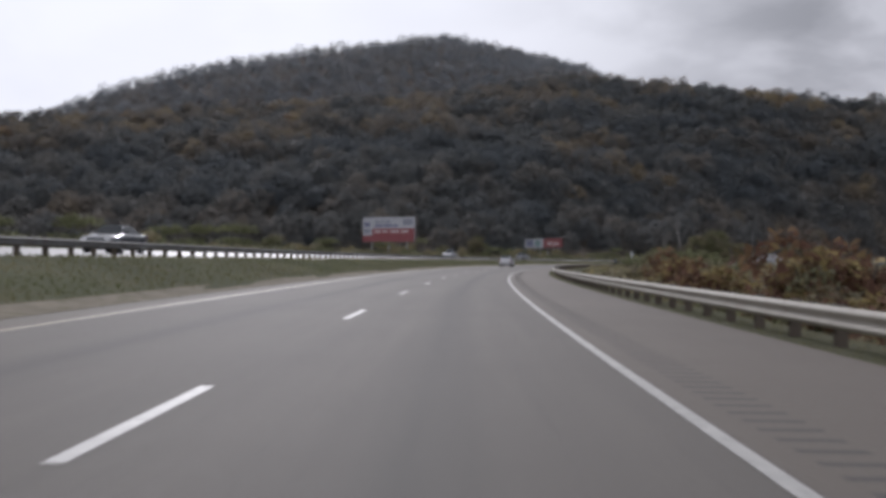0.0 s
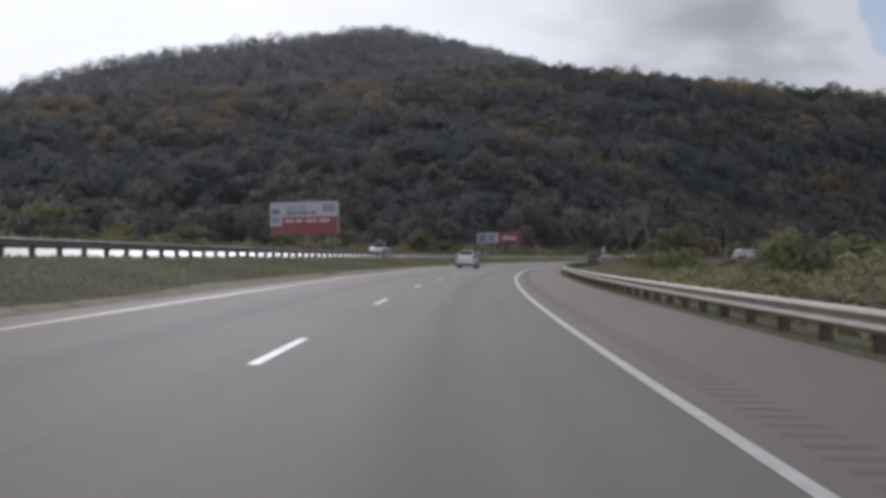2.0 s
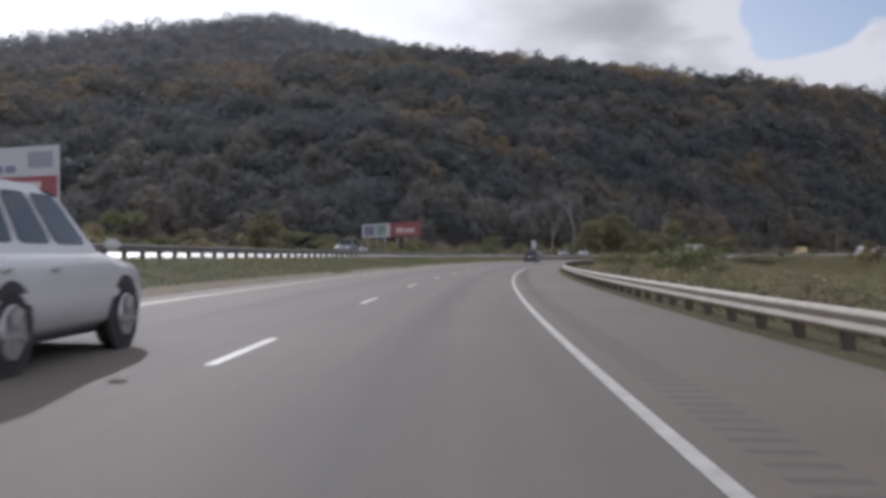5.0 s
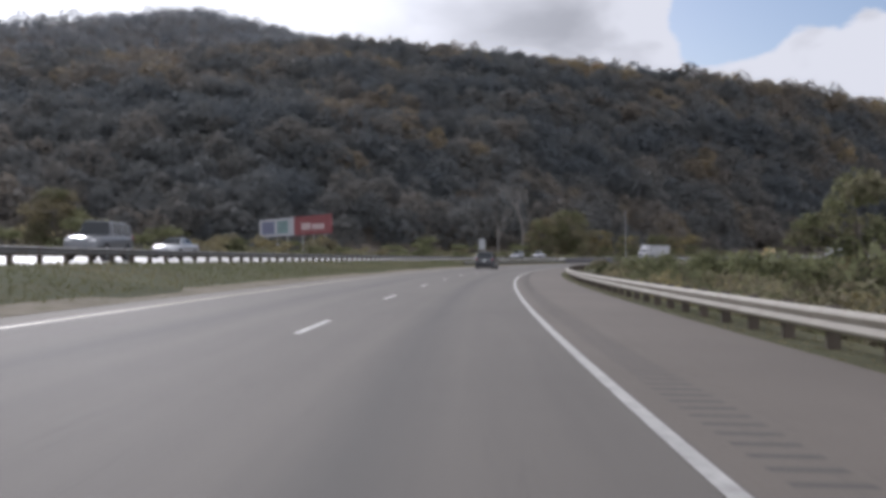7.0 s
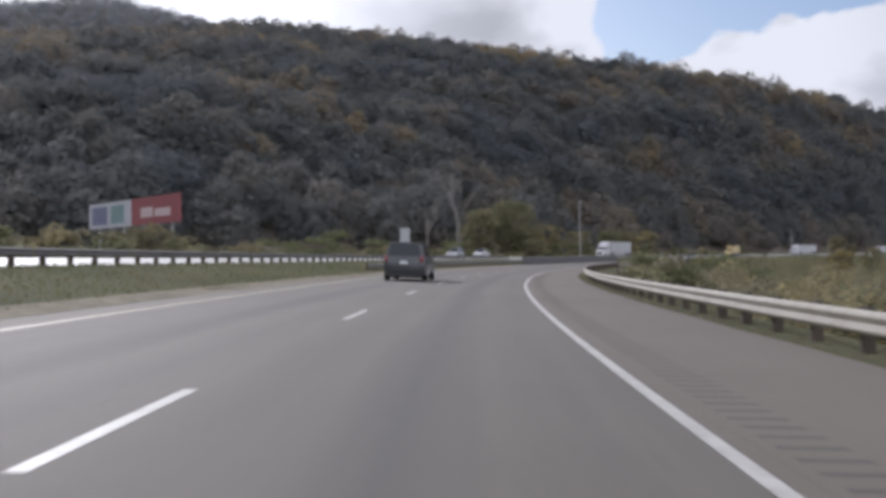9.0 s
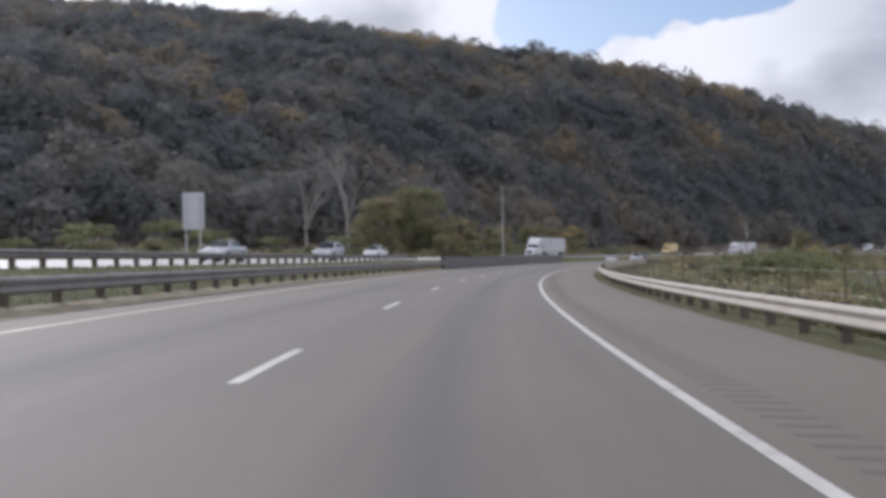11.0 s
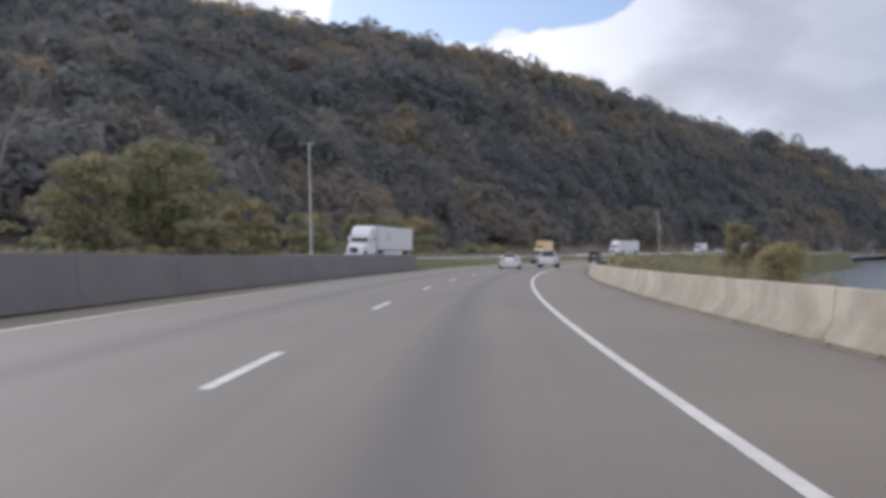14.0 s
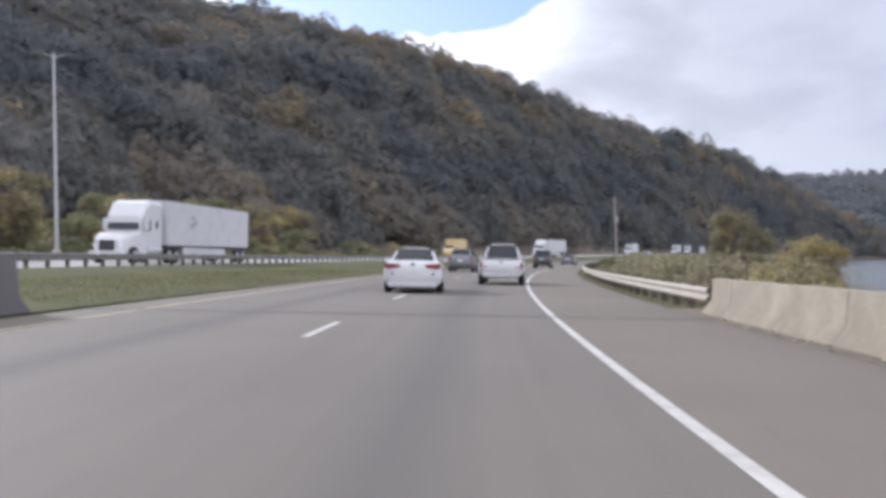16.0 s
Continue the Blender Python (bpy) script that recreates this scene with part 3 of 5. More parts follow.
def hill(name, label, foot, crest, back, power, na, nb, seed, spacing, size, leaves, warm, mat, near_leaves=0, stands=()):
    """A wooded ridge: a slope from its foot to its crest and down behind, with its forest as one mesh."""
    rng = np.random.default_rng(seed)
    f, c = spline_rows(foot, na), spline_rows(crest, na)
    bs = np.concatenate([np.linspace(0, 1, nb), [1.12, 1.4]])
    g = np.zeros((na, len(bs), 3))
    for j, b in enumerate(bs):
        k = min(b, 1)
        p = f + (c - f) * k
        z = f[:, 2] + (c[:, 2] - f[:, 2]) * (1 - (1 - k) ** power)
        if b > 1:
            away = (c - f)[:, :2] * (b - 1)
            p = p.copy()
            p[:, :2] += away
            z = z - back * (b - 1)
        g[:, j, :2], g[:, j, 2] = p[:, :2], z
    for i in range(na):
        for j in range(1, nb - 1):
            v = Vector(g[i, j] / 90)
            g[i, j, 2] += 7 * noise.noise(v) * min(1, j / 4) * min(1, (nb - 1 - j) / 4)
    vs = g.reshape(-1, 3)
    idx = np.arange(len(vs)).reshape(na, len(bs))
    fs = np.stack([idx[:-1, :-1], idx[1:, :-1], idx[1:, 1:], idx[:-1, 1:]], -1).reshape(-1, 4)
    land = mesh_obj(name, vs, fs, M_WOODFLOOR, smooth=True)
    tagged(land, label, "hill", kind="structure")
    # trees by area
    a, b2, d2 = g[:-1, :-1], g[1:, :-1], g[:-1, 1:]
    area = np.linalg.norm(np.cross(b2 - a, d2 - a), axis=2)
    area[:, nb:] = 0
    count = (area / spacing ** 2 + rng.random(area.shape)).astype(int)
    ii, jj = np.nonzero(count)
    ii, jj = np.repeat(ii, count[ii, jj]), np.repeat(jj, count[ii, jj])
    r1, r2 = rng.random((2, len(ii), 1))
    p = (g[ii, jj] * (1 - r1) + g[ii + 1, jj] * r1) * (1 - r2) + (g[ii, jj + 1] * (1 - r1) + g[ii + 1, jj + 1] * r1) * r2
    s = size * rng.uniform(0.6, 1.35, (len(p), 1)) * np.array([[1, 1, 1.15]]) * rng.uniform(0.75, 1.25, (len(p), 3))
    p[:, 2] += s[:, 2] * 0.75
    patch = np.array([noise.noise(Vector(q / 60)) + 0.6 * noise.noise(Vector(q / 17)) for q in p])
    up = (jj + r2[:, 0]) / nb
    # cooler tint on the middle slope paints its shade, warmer tint the lit crest
    kinds = np.interp(up, [0, 0.06, 0.16, 0.45, 0.62, 1.0], [0.06, 0.03, -0.15, -0.15, 0.03, 0.09])
    tint = np.clip(0.36 + warm + kinds + patch * np.interp(up, [0, 0.15, 0.5, 1.0], [0.36, 0.44, 0.66, 0.60]) + rng.normal(size=len(p)) * 0.10, 0, 1)
    # stands of trees that have turned yellow or orange
    for x, y, reach, turned in stands:
        tint = np.clip(tint + turned * np.exp(-((p[:, 0] - x) ** 2 + (p[:, 1] - y) ** 2) / reach ** 2), 0, 0.97)
    near = jj < nb * 0.32
    sets = []
    if near_leaves and near.any():
        sets.append(crown_cloud(rng, p[near], s[near], tint[near], near_leaves, 0.125, 0.70, 0.0, 0.85))
        p, s, tint = p[~near], s[~near], tint[~near]
    sets.append(crown_cloud(rng, p, s, tint, leaves, 0.165, 0.70, 0.0, 0.85))
    vs, fs, ts, ns = (np.concatenate(x) for x in zip(*sets))
    wood = mesh_obj("forest", vs, np.arange(len(vs)).reshape(-1, 3), mat, land, tint=ts, normals=ns)
    tagged(wood, "dense autumn woodland of brown, olive and ochre crowns", kind="stuff")
    return land


FOOT = [(-560, 560, 1), (-300, 500, 1), (-110, 475, 1), (-10, 485, 1), (55, 508, 1), (112, 548, 1), (170, 590, 1), (232, 636, 1), (310, 682, 1), (425, 735, 1), (560, 795, 0), (740, 860, -3), (860, 900, -5), (940, 922, -7), (1010, 940, -8), (1110, 958, -8), (1250, 985, -8)]
CREST = [(-540, 836, 104), (-330, 935, 124), (-150, 1020, 150), (-20, 1080, 170), (61, 1138, 193), (123, 1164, 205), (197, 1125, 195), (312, 1071, 174), (426, 1027, 158), (522, 1024, 148), (601, 1011, 136), (742, 1031, 114), (876, 1028, 99), (960, 1032, 84), (1043, 1039, 62), (1158, 1045, 29), (1260, 1040, -9)]
hill("hillside", "steep wooded hillside in autumn colours above the motorway", FOOT, CREST, 150, 1.10, 120, 30, 3, 9.0, 7.2, 150, 0.0, M_FOREST, 300, stands=((72, 621, 12, 0.5), (118, 696, 13, 0.5), (19, 578, 11, 0.45), (78, 735, 15, 0.4), (306, 781, 13, 0.68), (131, 640, 10, 0.35), (108, 710, 12, 0.35), (121, 598, 10, 0.35), (349, 880, 16, 0.45)))
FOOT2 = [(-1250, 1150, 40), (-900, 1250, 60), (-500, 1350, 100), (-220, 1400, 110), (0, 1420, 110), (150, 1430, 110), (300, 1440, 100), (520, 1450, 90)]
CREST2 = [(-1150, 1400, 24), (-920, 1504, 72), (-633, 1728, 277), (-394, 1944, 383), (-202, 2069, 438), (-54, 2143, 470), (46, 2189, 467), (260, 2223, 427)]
hill("mountain", "higher wooded mountain behind the near ridge", FOOT2, CREST2, 300, 1.1, 60, 24, 5, 14, 9.5, 80, 0.0, M_HAZEWOOD)
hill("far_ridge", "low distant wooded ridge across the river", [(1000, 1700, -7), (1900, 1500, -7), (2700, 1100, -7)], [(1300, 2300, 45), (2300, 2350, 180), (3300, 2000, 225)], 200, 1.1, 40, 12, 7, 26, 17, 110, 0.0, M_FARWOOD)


# ---------------------------------------------------------------- plants
def leaf_cluster(name, rng, blobs, leaves, leaf, tint, mat, parent, spread=0.12):
    """A crown of many small leaves, gathered in uneven clumps (x, y, z, rx, ry, rz)."""
    b = np.array(blobs, float)
    v, q, tt, nn = crown_cloud(rng, b[:, :3], b[:, 3:], np.clip(tint + rng.normal(size=len(b)) * spread, 0, 1), int(leaves * 1.6), leaf)
    return mesh_obj(name, v, q, mat, parent, tint=tt, normals=nn)


def shrub(seed, height, width, tint, clumps=9, leaves=90):
    rng = np.random.default_rng(seed)
    ob = thing("shrub", "bushy roadside shrub", "shrub", "roadside shrubs")
    blobs = []
    for _ in range(clumps):
        a, r = rng.uniform(0, 6.28), rng.uniform(0, 0.36) * width
        z = rng.uniform(0.25, 0.8) * height
        k = rng.uniform(0.18, 0.32)
        blobs.append((math.cos(a) * r, math.sin(a) * r, z, width * k, width * k, height * rng.uniform(0.16, 0.28)))
    leaf_cluster("foliage", rng, blobs, leaves, 0.13, tint, M_SHRUB, ob)
    for i in range(4):
        a = rng.uniform(0, 6.28)
        bm = bmesh.new()
        tube(bm, (0.1 * math.cos(a), 0.1 * math.sin(a), -0.4), (width * 0.25 * math.cos(a), width * 0.25 * math.sin(a), height * 0.75), 0.05, 0.015, 5)
        part("stem", bm, M_BARK, ob)
    return ob


def tree(label, seed, height, width, tint, base=0.25, leaves=150, clumps=46, spread=0.1):
    rng = np.random.default_rng(seed)
    ob = thing("tree", label, "tree")
    bm = bmesh.new()
    tube(bm, (0, 0, -1.0), (0.1, 0.05, height * 0.35), height * 0.022 + 0.05, height * 0.015 + 0.03, 8)
    tube(bm, (0.1, 0.05, height * 0.35), (0.0, 0.2, height * 0.85), height * 0.015 + 0.03, 0.03, 7)
    for i in range(9):
        a, z = i * 2.4 + rng.uniform(-0.4, 0.4), height * rng.uniform(0.22, 0.65)
        r = width * rng.uniform(0.25, 0.42)
        tube(bm, (0.05, 0.1, z), (math.cos(a) * r, math.sin(a) * r, z + height * rng.uniform(0.1, 0.25)), 0.05 + height * 0.005, 0.02, 5)
    part("trunk", bm, M_BARK, ob)
    blobs = []
    for _ in range(clumps):
        z = rng.uniform(base, 0.95)
        taper = math.sin(math.pi * min(1, max(0.12, (z - base * 0.6) / (1.05 - base * 0.6)))) ** 0.6
        a, r = rng.uniform(0, 6.28), width * 0.42 * taper * math.sqrt(rng.uniform(0.1, 1))
        k = width * rng.uniform(0.09, 0.2)
        blobs.append((math.cos(a) * r, math.sin(a) * r, z * height, k, k, k * rng.uniform(0.7, 1.0)))
    leaf_cluster("crown", rng, blobs, leaves, 0.13, tint, M_SHRUB, ob, spread)
    return ob


def put(ob, m):
    ob.matrix_basis = m
    return ob


def bank_of_shrubs(kinds, seed, s0, s1, step, u_of, scale, label):
    """Shrubs in an uneven row, copied from a few kinds."""
    rng = np.random.default_rng(seed)
    s = s0
    while s < s1:
        src = kinds[int(rng.integers(len(kinds)))]
        u = u_of(s) + rng.normal() * 1.8
        k = scale * rng.uniform(0.65, 1.35)
        m = Matrix.Translation(at(s, u, -0.15)) @ pose(0, 0, 0, 0, 0, rng.uniform(0, 360)) 
        c = copy_thing(src, m)
        c.scale = (k * rng.uniform(0.9, 1.2), k * rng.uniform(0.9, 1.2), k)
        tagged(c, label)
        s += step * rng.uniform(0.6, 1.5)


green = [put(shrub(11, 2.6, 3.6, 0.35), stand(60, 15)), put(shrub(12, 3.2, 4.0, 0.22), stand(96, 17)), put(shrub(13, 2.2, 3.4, 0.62), stand(131, 14))]
for g in green:
    tagged(g, "bushy green and yellowing shrub below the guard rail")
rusty = [put(shrub(14, 2.8, 3.4, 0.97), stand(38, 12)), put(shrub(15, 2.4, 3.6, 0.56), stand(47, 14))]
for g in rusty:
    tagged(g, "rust-red autumn shrub below the guard rail")
bank_of_shrubs(rusty, 1, 22, 86, 2.8, lambda s: 14, 1.6, "rust-red autumn shrub below the guard rail")
bank_of_shrubs(green, 2, 96, 392, 6.5, lambda s: 11.5, 0.95, "bushy green and yellowing shrub below the guard rail")
bank_of_shrubs(green, 3, 100, 390, 8.0, lambda s: 19, 1.75, "tangled shrub on the low ground by the river")
bank_of_shrubs(green, 4, 500, 760, 14.0, lambda s: 9.8, 1.0, "pale brushwood behind the guard rail")
bank_of_shrubs(green, 5, 0, 500, 8.0, lambda s: float(far_side(s)) - 15, 1.05, "yellow-green shrub beyond the other carriageway")
bank_of_shrubs(green, 6, 0, 620, 12.0, lambda s: float(far_side(s)) - 30, 1.5, "tall mixed shrub at the foot of the hill")
bank_of_shrubs(green, 8, 510, 680, 8.0, lambda s: float(far_side(s)) - 15, 1.5, "brown thinning shrub at the foot of the hill")

put(tree("leafy green tree just below the guard rail", 21, 7.6, 6.0, 0.36, 0.1), Matrix.Translation(at(238, 14.8, -0.2)))
put(tree("small leafy tree among the shrubs", 22, 6.5, 4.5, 0.3, 0.12), Matrix.Translation(at(112, 22.0, -0.2)))
put(tree("tall yellow-brown autumn tree by the river", 23, 13.2, 10.5, 0.57, 0.02, 190, 52), Matrix.Translation((237, 510, -7.0)))
put(tree("bright yellow autumn tree by the river", 24, 9.4, 8.6, 0.69, 0.02, 190, 44), Matrix.Translation((221, 488, -7.0)))
put(tree("brown thinning tree beside the river", 28, 10, 7, 0.57, 0.02), Matrix.Translation((246, 507, -7.0)))
put(tree("broad olive tree beyond the other carriageway", 25, 16, 18, 0.42, 0.04), Matrix.Translation(at(522, -52, 0)))
put(tree("broad olive tree beyond the other carriageway", 26, 12.5, 14, 0.5, 0.05), Matrix.Translation(at(508, -56, 0)))
put(tree("thin brown tree beyond the other carriageway", 27, 10, 11, 0.60, 0.06), Matrix.Translation(at(548, -54, 0)))
put(tree("thin brown tree beyond the other carriageway", 36, 8.5, 11, 0.57, 0.04), Matrix.Translation(at(566, -52, 0)))
put(tree("thin brown tree beyond the other carriageway", 37, 8, 11, 0.60, 0.04), Matrix.Translation(at(600, -50, 0)))
put(tree("pale olive tree beyond the other carriageway", 38, 14, 15, 0.40, 0.04), Matrix.Translation(at(538, -62, 0)))
put(tree("yellow-green bush-like tree behind the bridge wall", 39, 5, 6, 0.55, 0.03), Matrix.Translation(at(506, -38, 0)))
put(tree("yellow-green bush-like tree behind the bridge wall", 40, 4.5, 5, 0.5, 0.03), Matrix.Translation(at(498, -37, 0)))
put(tree("yellow-green tree beside the billboard", 29, 6.5, 7, 0.5, 0.06), Matrix.Translation(at(285, -42, 0)))
put(tree("yellow-green tree beside the billboard", 30, 3.6, 6, 0.55, 0.06), Matrix.Translation(at(352, -40, 0)))
put(tree("low olive tree at the foot of the hill", 31, 9, 10, 0.35, 0.08), Matrix.Translation(at(590, -52, 0)))
put(tree("low brown tree at the foot of the hill", 32, 9, 11, 0.6, 0.08), Matrix.Translation(at(622, -54, 0)))


def bare_tree(label, seed, height):
    """A leafless tree: a forked trunk and many thin rising branches."""
    rng = np.random.default_rng(seed)
    ob = thing("tree", label, "tree", "bare trees")
    bm = bmesh.new()
    twigs = bmesh.new()

    def grow(base, way, length, r, level):
        tip = base + way * length
        tube(bm if level < 2 else twigs, base, tip, r, r * 0.6, 6 if level < 2 else 4)
        if level < 4:
            for k in range(3 if level else 4):
                side = Vector((rng.normal(), rng.normal(), rng.normal() * 0.3)).normalized()
                grow(base + way * length * rng.uniform(0.55, 1.0), (way + side * rng.uniform(0.3, 0.65)).normalized(), length * rng.uniform(0.5, 0.72), r * 0.5, level + 1)
    grow(Vector((0, 0, -0.5)), Vector((rng.normal() * 0.04, rng.normal() * 0.04, 1)).normalized(), height * 0.45, height * 0.013, 0)
    part("trunk", bm, M_PALEBARK, ob)
    tagged(part("branchwork", twigs, M_PALEBARK, ob), kind="stuff")
    return ob


put(bare_tree("tall leafless pale-barked tree at the foot of the hill", 51, 27), Matrix.Translation((107.5, 485, 1.6)))
put(bare_tree("tall leafless pale-barked tree at the foot of the hill", 52, 22), Matrix.Translation((99, 482, 1.6)))
put(bare_tree("tall leafless pale-barked tree at the foot of the hill", 53, 12), Matrix.Translation((193, 575, 1.2)))
put(bare_tree("tall leafless pale-barked tree at the foot of the hill", 54, 11), Matrix.Translation((214, 585, 1.2)))

# low continuous brush under and between the shrubs
def brush(name, label, seed, n, s_range, u_of, high, tint, rise=None):
    rng = np.random.default_rng(seed)
    ss = rng.uniform(*s_range, n)
    pts, sz = [], []
    for a in ss:
        u = u_of(float(a), rng)
        q = at(float(a), u)
        h = high * rng.uniform(0.5, 1.3)
        if rise is None:
            pts.append((q.x, q.y, q.z + h * 0.35))
            sz.append((h * rng.uniform(0.8, 1.5), h * rng.uniform(0.8, 1.5), h * 0.75))
        else:
            h = max(0.8, (rise - q.z) * rng.uniform(0.45, 1.12))
            pts.append((q.x, q.y, q.z + h * 0.45))
            sz.append((high * rng.uniform(0.5, 1.0), high * rng.uniform(0.5, 1.0), h * 0.5))
    pts, sz = np.array(pts), np.array(sz)
    tt = np.array([tint + 0.35 * noise.noise(Vector(q / 14)) for q in pts]) + rng.normal(size=n) * 0.08
    v, f, c, nn = crown_cloud(rng, pts, sz, np.clip(tt, 0, 0.9), 80 if rise is None else 190, 0.10 if rise is None else 0.07, 0.3, 0.0 if rise is None else 1.0)
    tagged(mesh_obj(name, v, f, M_SHRUB, tint=c, normals=nn), label, "brush", kind="stuff")


brush("brushwood", "tangled dull olive brush below the guard rail", 41, 900, (20, 392), lambda s, r: r.uniform(8.5, 26), 1.3, 0.45)
brush("brushwood", "dense brown and olive brush on the low ground below the guard rail", 44, 1800, (92, 396), lambda s, r: 8.5 + 46 * r.random() ** 1.5, 1.7, 0.56, 0.75)
brush("brushwood", "dense brown brush beside the bridge", 45, 420, (396, 445), lambda s, r: 9.5 + 34 * r.random(), 1.7, 0.50, 0.3)
brush("brushwood", "pale dry brush and saplings beside the river", 42, 1300, (480, 740), lambda s, r: r.uniform(7.0, 8.0 + min(14.0, max(0.5, (s - 512) / 4))), 1.6, 0.50, 1.35)
brush("brushwood", "brown saplings and brush between the riverside trees", 46, 520, (506, 590), lambda s, r: 8 + min(30.0, (s - 500) * 0.36) * r.random(), 1.6, 0.52, 0.5)
brush("brushwood", "dull brush beyond the other carriageway", 43, 1500, (-10, 700), lambda s, r: float(far_side(s)) - r.uniform(10, 42), 1.6, 0.42)

# grass of the median and of the verge
strip = sweep("grass", -60, 700, 4, lambda s: [(u, gz(s, u) + 0.02) for u in np.linspace(-7.55, float(far_side(s)) + 6.6, 6)], material("short_median_turf", (0.078, 0.081, 0.046), 0.95, vary=0.35, grain=2.5, coarse=0.15, bump=0.6, second=(0.105, 0.094, 0.056), spec=0.03), smooth=True)
sweep("dry_edge", -60, 393, 3, lambda s: [(-7.28, gz(s, -7.28) + 0.006), (-7.75 - 0.25 * noise.noise(Vector((s * 0.11, 0, 0))), gz(s, -7.8) + 0.035), (-8.25 - 0.5 * noise.noise(Vector((s * 0.07, 4, 0))), gz(s, -8.3) + 0.026)], material("dry_gritty_edge", (0.20, 0.175, 0.135), 0.95, vary=0.3, grain=8, coarse=0.7, bump=0.5, second=(0.12, 0.115, 0.07), spec=0.05), strip)
tagged(strip, "green median turf with dry patches", "grass", kind="structure")
rng = np.random.default_rng(9)
n = 120000
ss = rng.uniform(-10, 520, n)
uu = np.where(rng.random(n) < 0.8, rng.uniform(-13.4, -7.4, n), rng.uniform(4.5, 6.0, n))
uu = np.where((ss > 392) & (ss < 474), np.where(uu > 0, 5.6, uu - 1.6), uu)
px, py = plan(ss, uu)
pz = np.array([gz(a, b) for a, b in zip(ss, uu)])
hh = rng.uniform(0.05, 0.15, n) * np.where(uu > 0, 0.7, 1) * np.clip((-7.2 - uu) / 1.2, 0.35, 1)
ang = rng.uniform(0, 6.28, n)
wd = rng.uniform(0.012, 0.04, n)
base = np.stack([px, py, pz], 1)
dx = np.stack([np.cos(ang) * wd, np.sin(ang) * wd, 0 * wd], 1)
tip = base + np.stack([rng.normal(size=n) * 0.08, rng.normal(size=n) * 0.08, hh], 1)
v = np.stack([base - dx, base + dx, tip], 1).reshape(-1, 3)
patch = np.array([noise.noise(Vector((float(a) / 9, float(b) / 3, 0))) for a, b in zip(ss, uu)])
tagged(mesh_obj("grass_blades", v, np.arange(len(v)).reshape(-1, 3), M_GRASS, None, tint=np.repeat(np.clip(0.5 + np.where(uu > 0, 0.3, 0.0) + patch * 0.8 + rng.normal(size=n) * 0.08, 0, 1), 3)), "loose tufts of green and dry grass", "grass", kind="stuff")


# ---------------------------------------------------------------- vehicles
def paint(name, color, rough=0.32, metal=0.0):
    m = material(name, color, rough, metal, vary=0.05, grain=30, coarse=1.5)
    b = m.node_tree.nodes["Principled BSDF"]
    b.inputs["Coat Weight"].default_value, b.inputs["Coat Roughness"].default_value = 0.6, 0.08
    return m


# white greyed so that the shade on the backlit rears is in the paint
M_CAR_WHITE = paint("dusty_white_car_paint", (0.50, 0.495, 0.51))
M_CAR_SILVER = paint("silver_car_paint", (0.33, 0.335, 0.35), 0.35, 0.3)
M_CAR_DARK = paint("dark_car_paint", (0.035, 0.037, 0.042))
M_CAR_GREY = paint("grey_car_paint", (0.13, 0.135, 0.145), 0.35, 0.2)
M_CAR_YELLOW = paint("yellow_truck_paint", (0.50, 0.385, 0.19), 0.5)
M_TRAILER = material("white_trailer_panel", (0.43, 0.43, 0.445), 0.5, vary=0.08, grain=4, coarse=0.3, second=(0.37, 0.37, 0.38))
M_GLASS = material("tinted_glass", (0.02, 0.024, 0.027), 0.08, vary=0.05, spec=0.35)
M_TYRE = material("tyre_rubber", (0.022, 0.022, 0.023), 0.85, vary=0.2, grain=20)
M_RIM = material("alloy_rim", (0.42, 0.42, 0.43), 0.35, 0.8, vary=0.1)
M_TAIL = material("red_lamp_lens", (0.17, 0.028, 0.035), 0.15, vary=0.1, spec=0.7)
M_CLEAR = material("clear_lamp_lens", (0.7, 0.7, 0.7), 0.1, vary=0.1, spec=0.8)
M_TRIM = material("black_plastic_trim", (0.03, 0.03, 0.032), 0.6, vary=0.15, grain=25)
M_PLATE = material("blank_plate", (0.55, 0.58, 0.56), 0.5, vary=0.08)
M_CHROME = material("chrome", (0.6, 0.6, 0.6), 0.2, 1.0, vary=0.05)


def loft(bm, rings):
    vs = [[bm.verts.new(p) for p in r] for r in rings]
    n = len(rings[0])
    for a, b in zip(vs, vs[1:]):
        for i in range(n):
            bm.faces.new((a[i], a[(i + 1) % n], b[(i + 1) % n], b[i]))
    bm.faces.new(vs[0][::-1])
    bm.faces.new(vs[-1])
    return bm


def ring(y, w, zb, zt, crown=0.02):
    h = [(0, zb), (w * 0.80, zb), (w * 0.955, zb + 0.10), (w, zb + (zt - zb) * 0.45), (w * 0.975, zt - 0.13), (w * 0.93, zt - 0.035), (w * 0.80, zt), (0, zt + crown)]
    pts = h + [(-x, z) for x, z in reversed(h[1:-1])]
    return [(x, y, z) for x, z in pts]


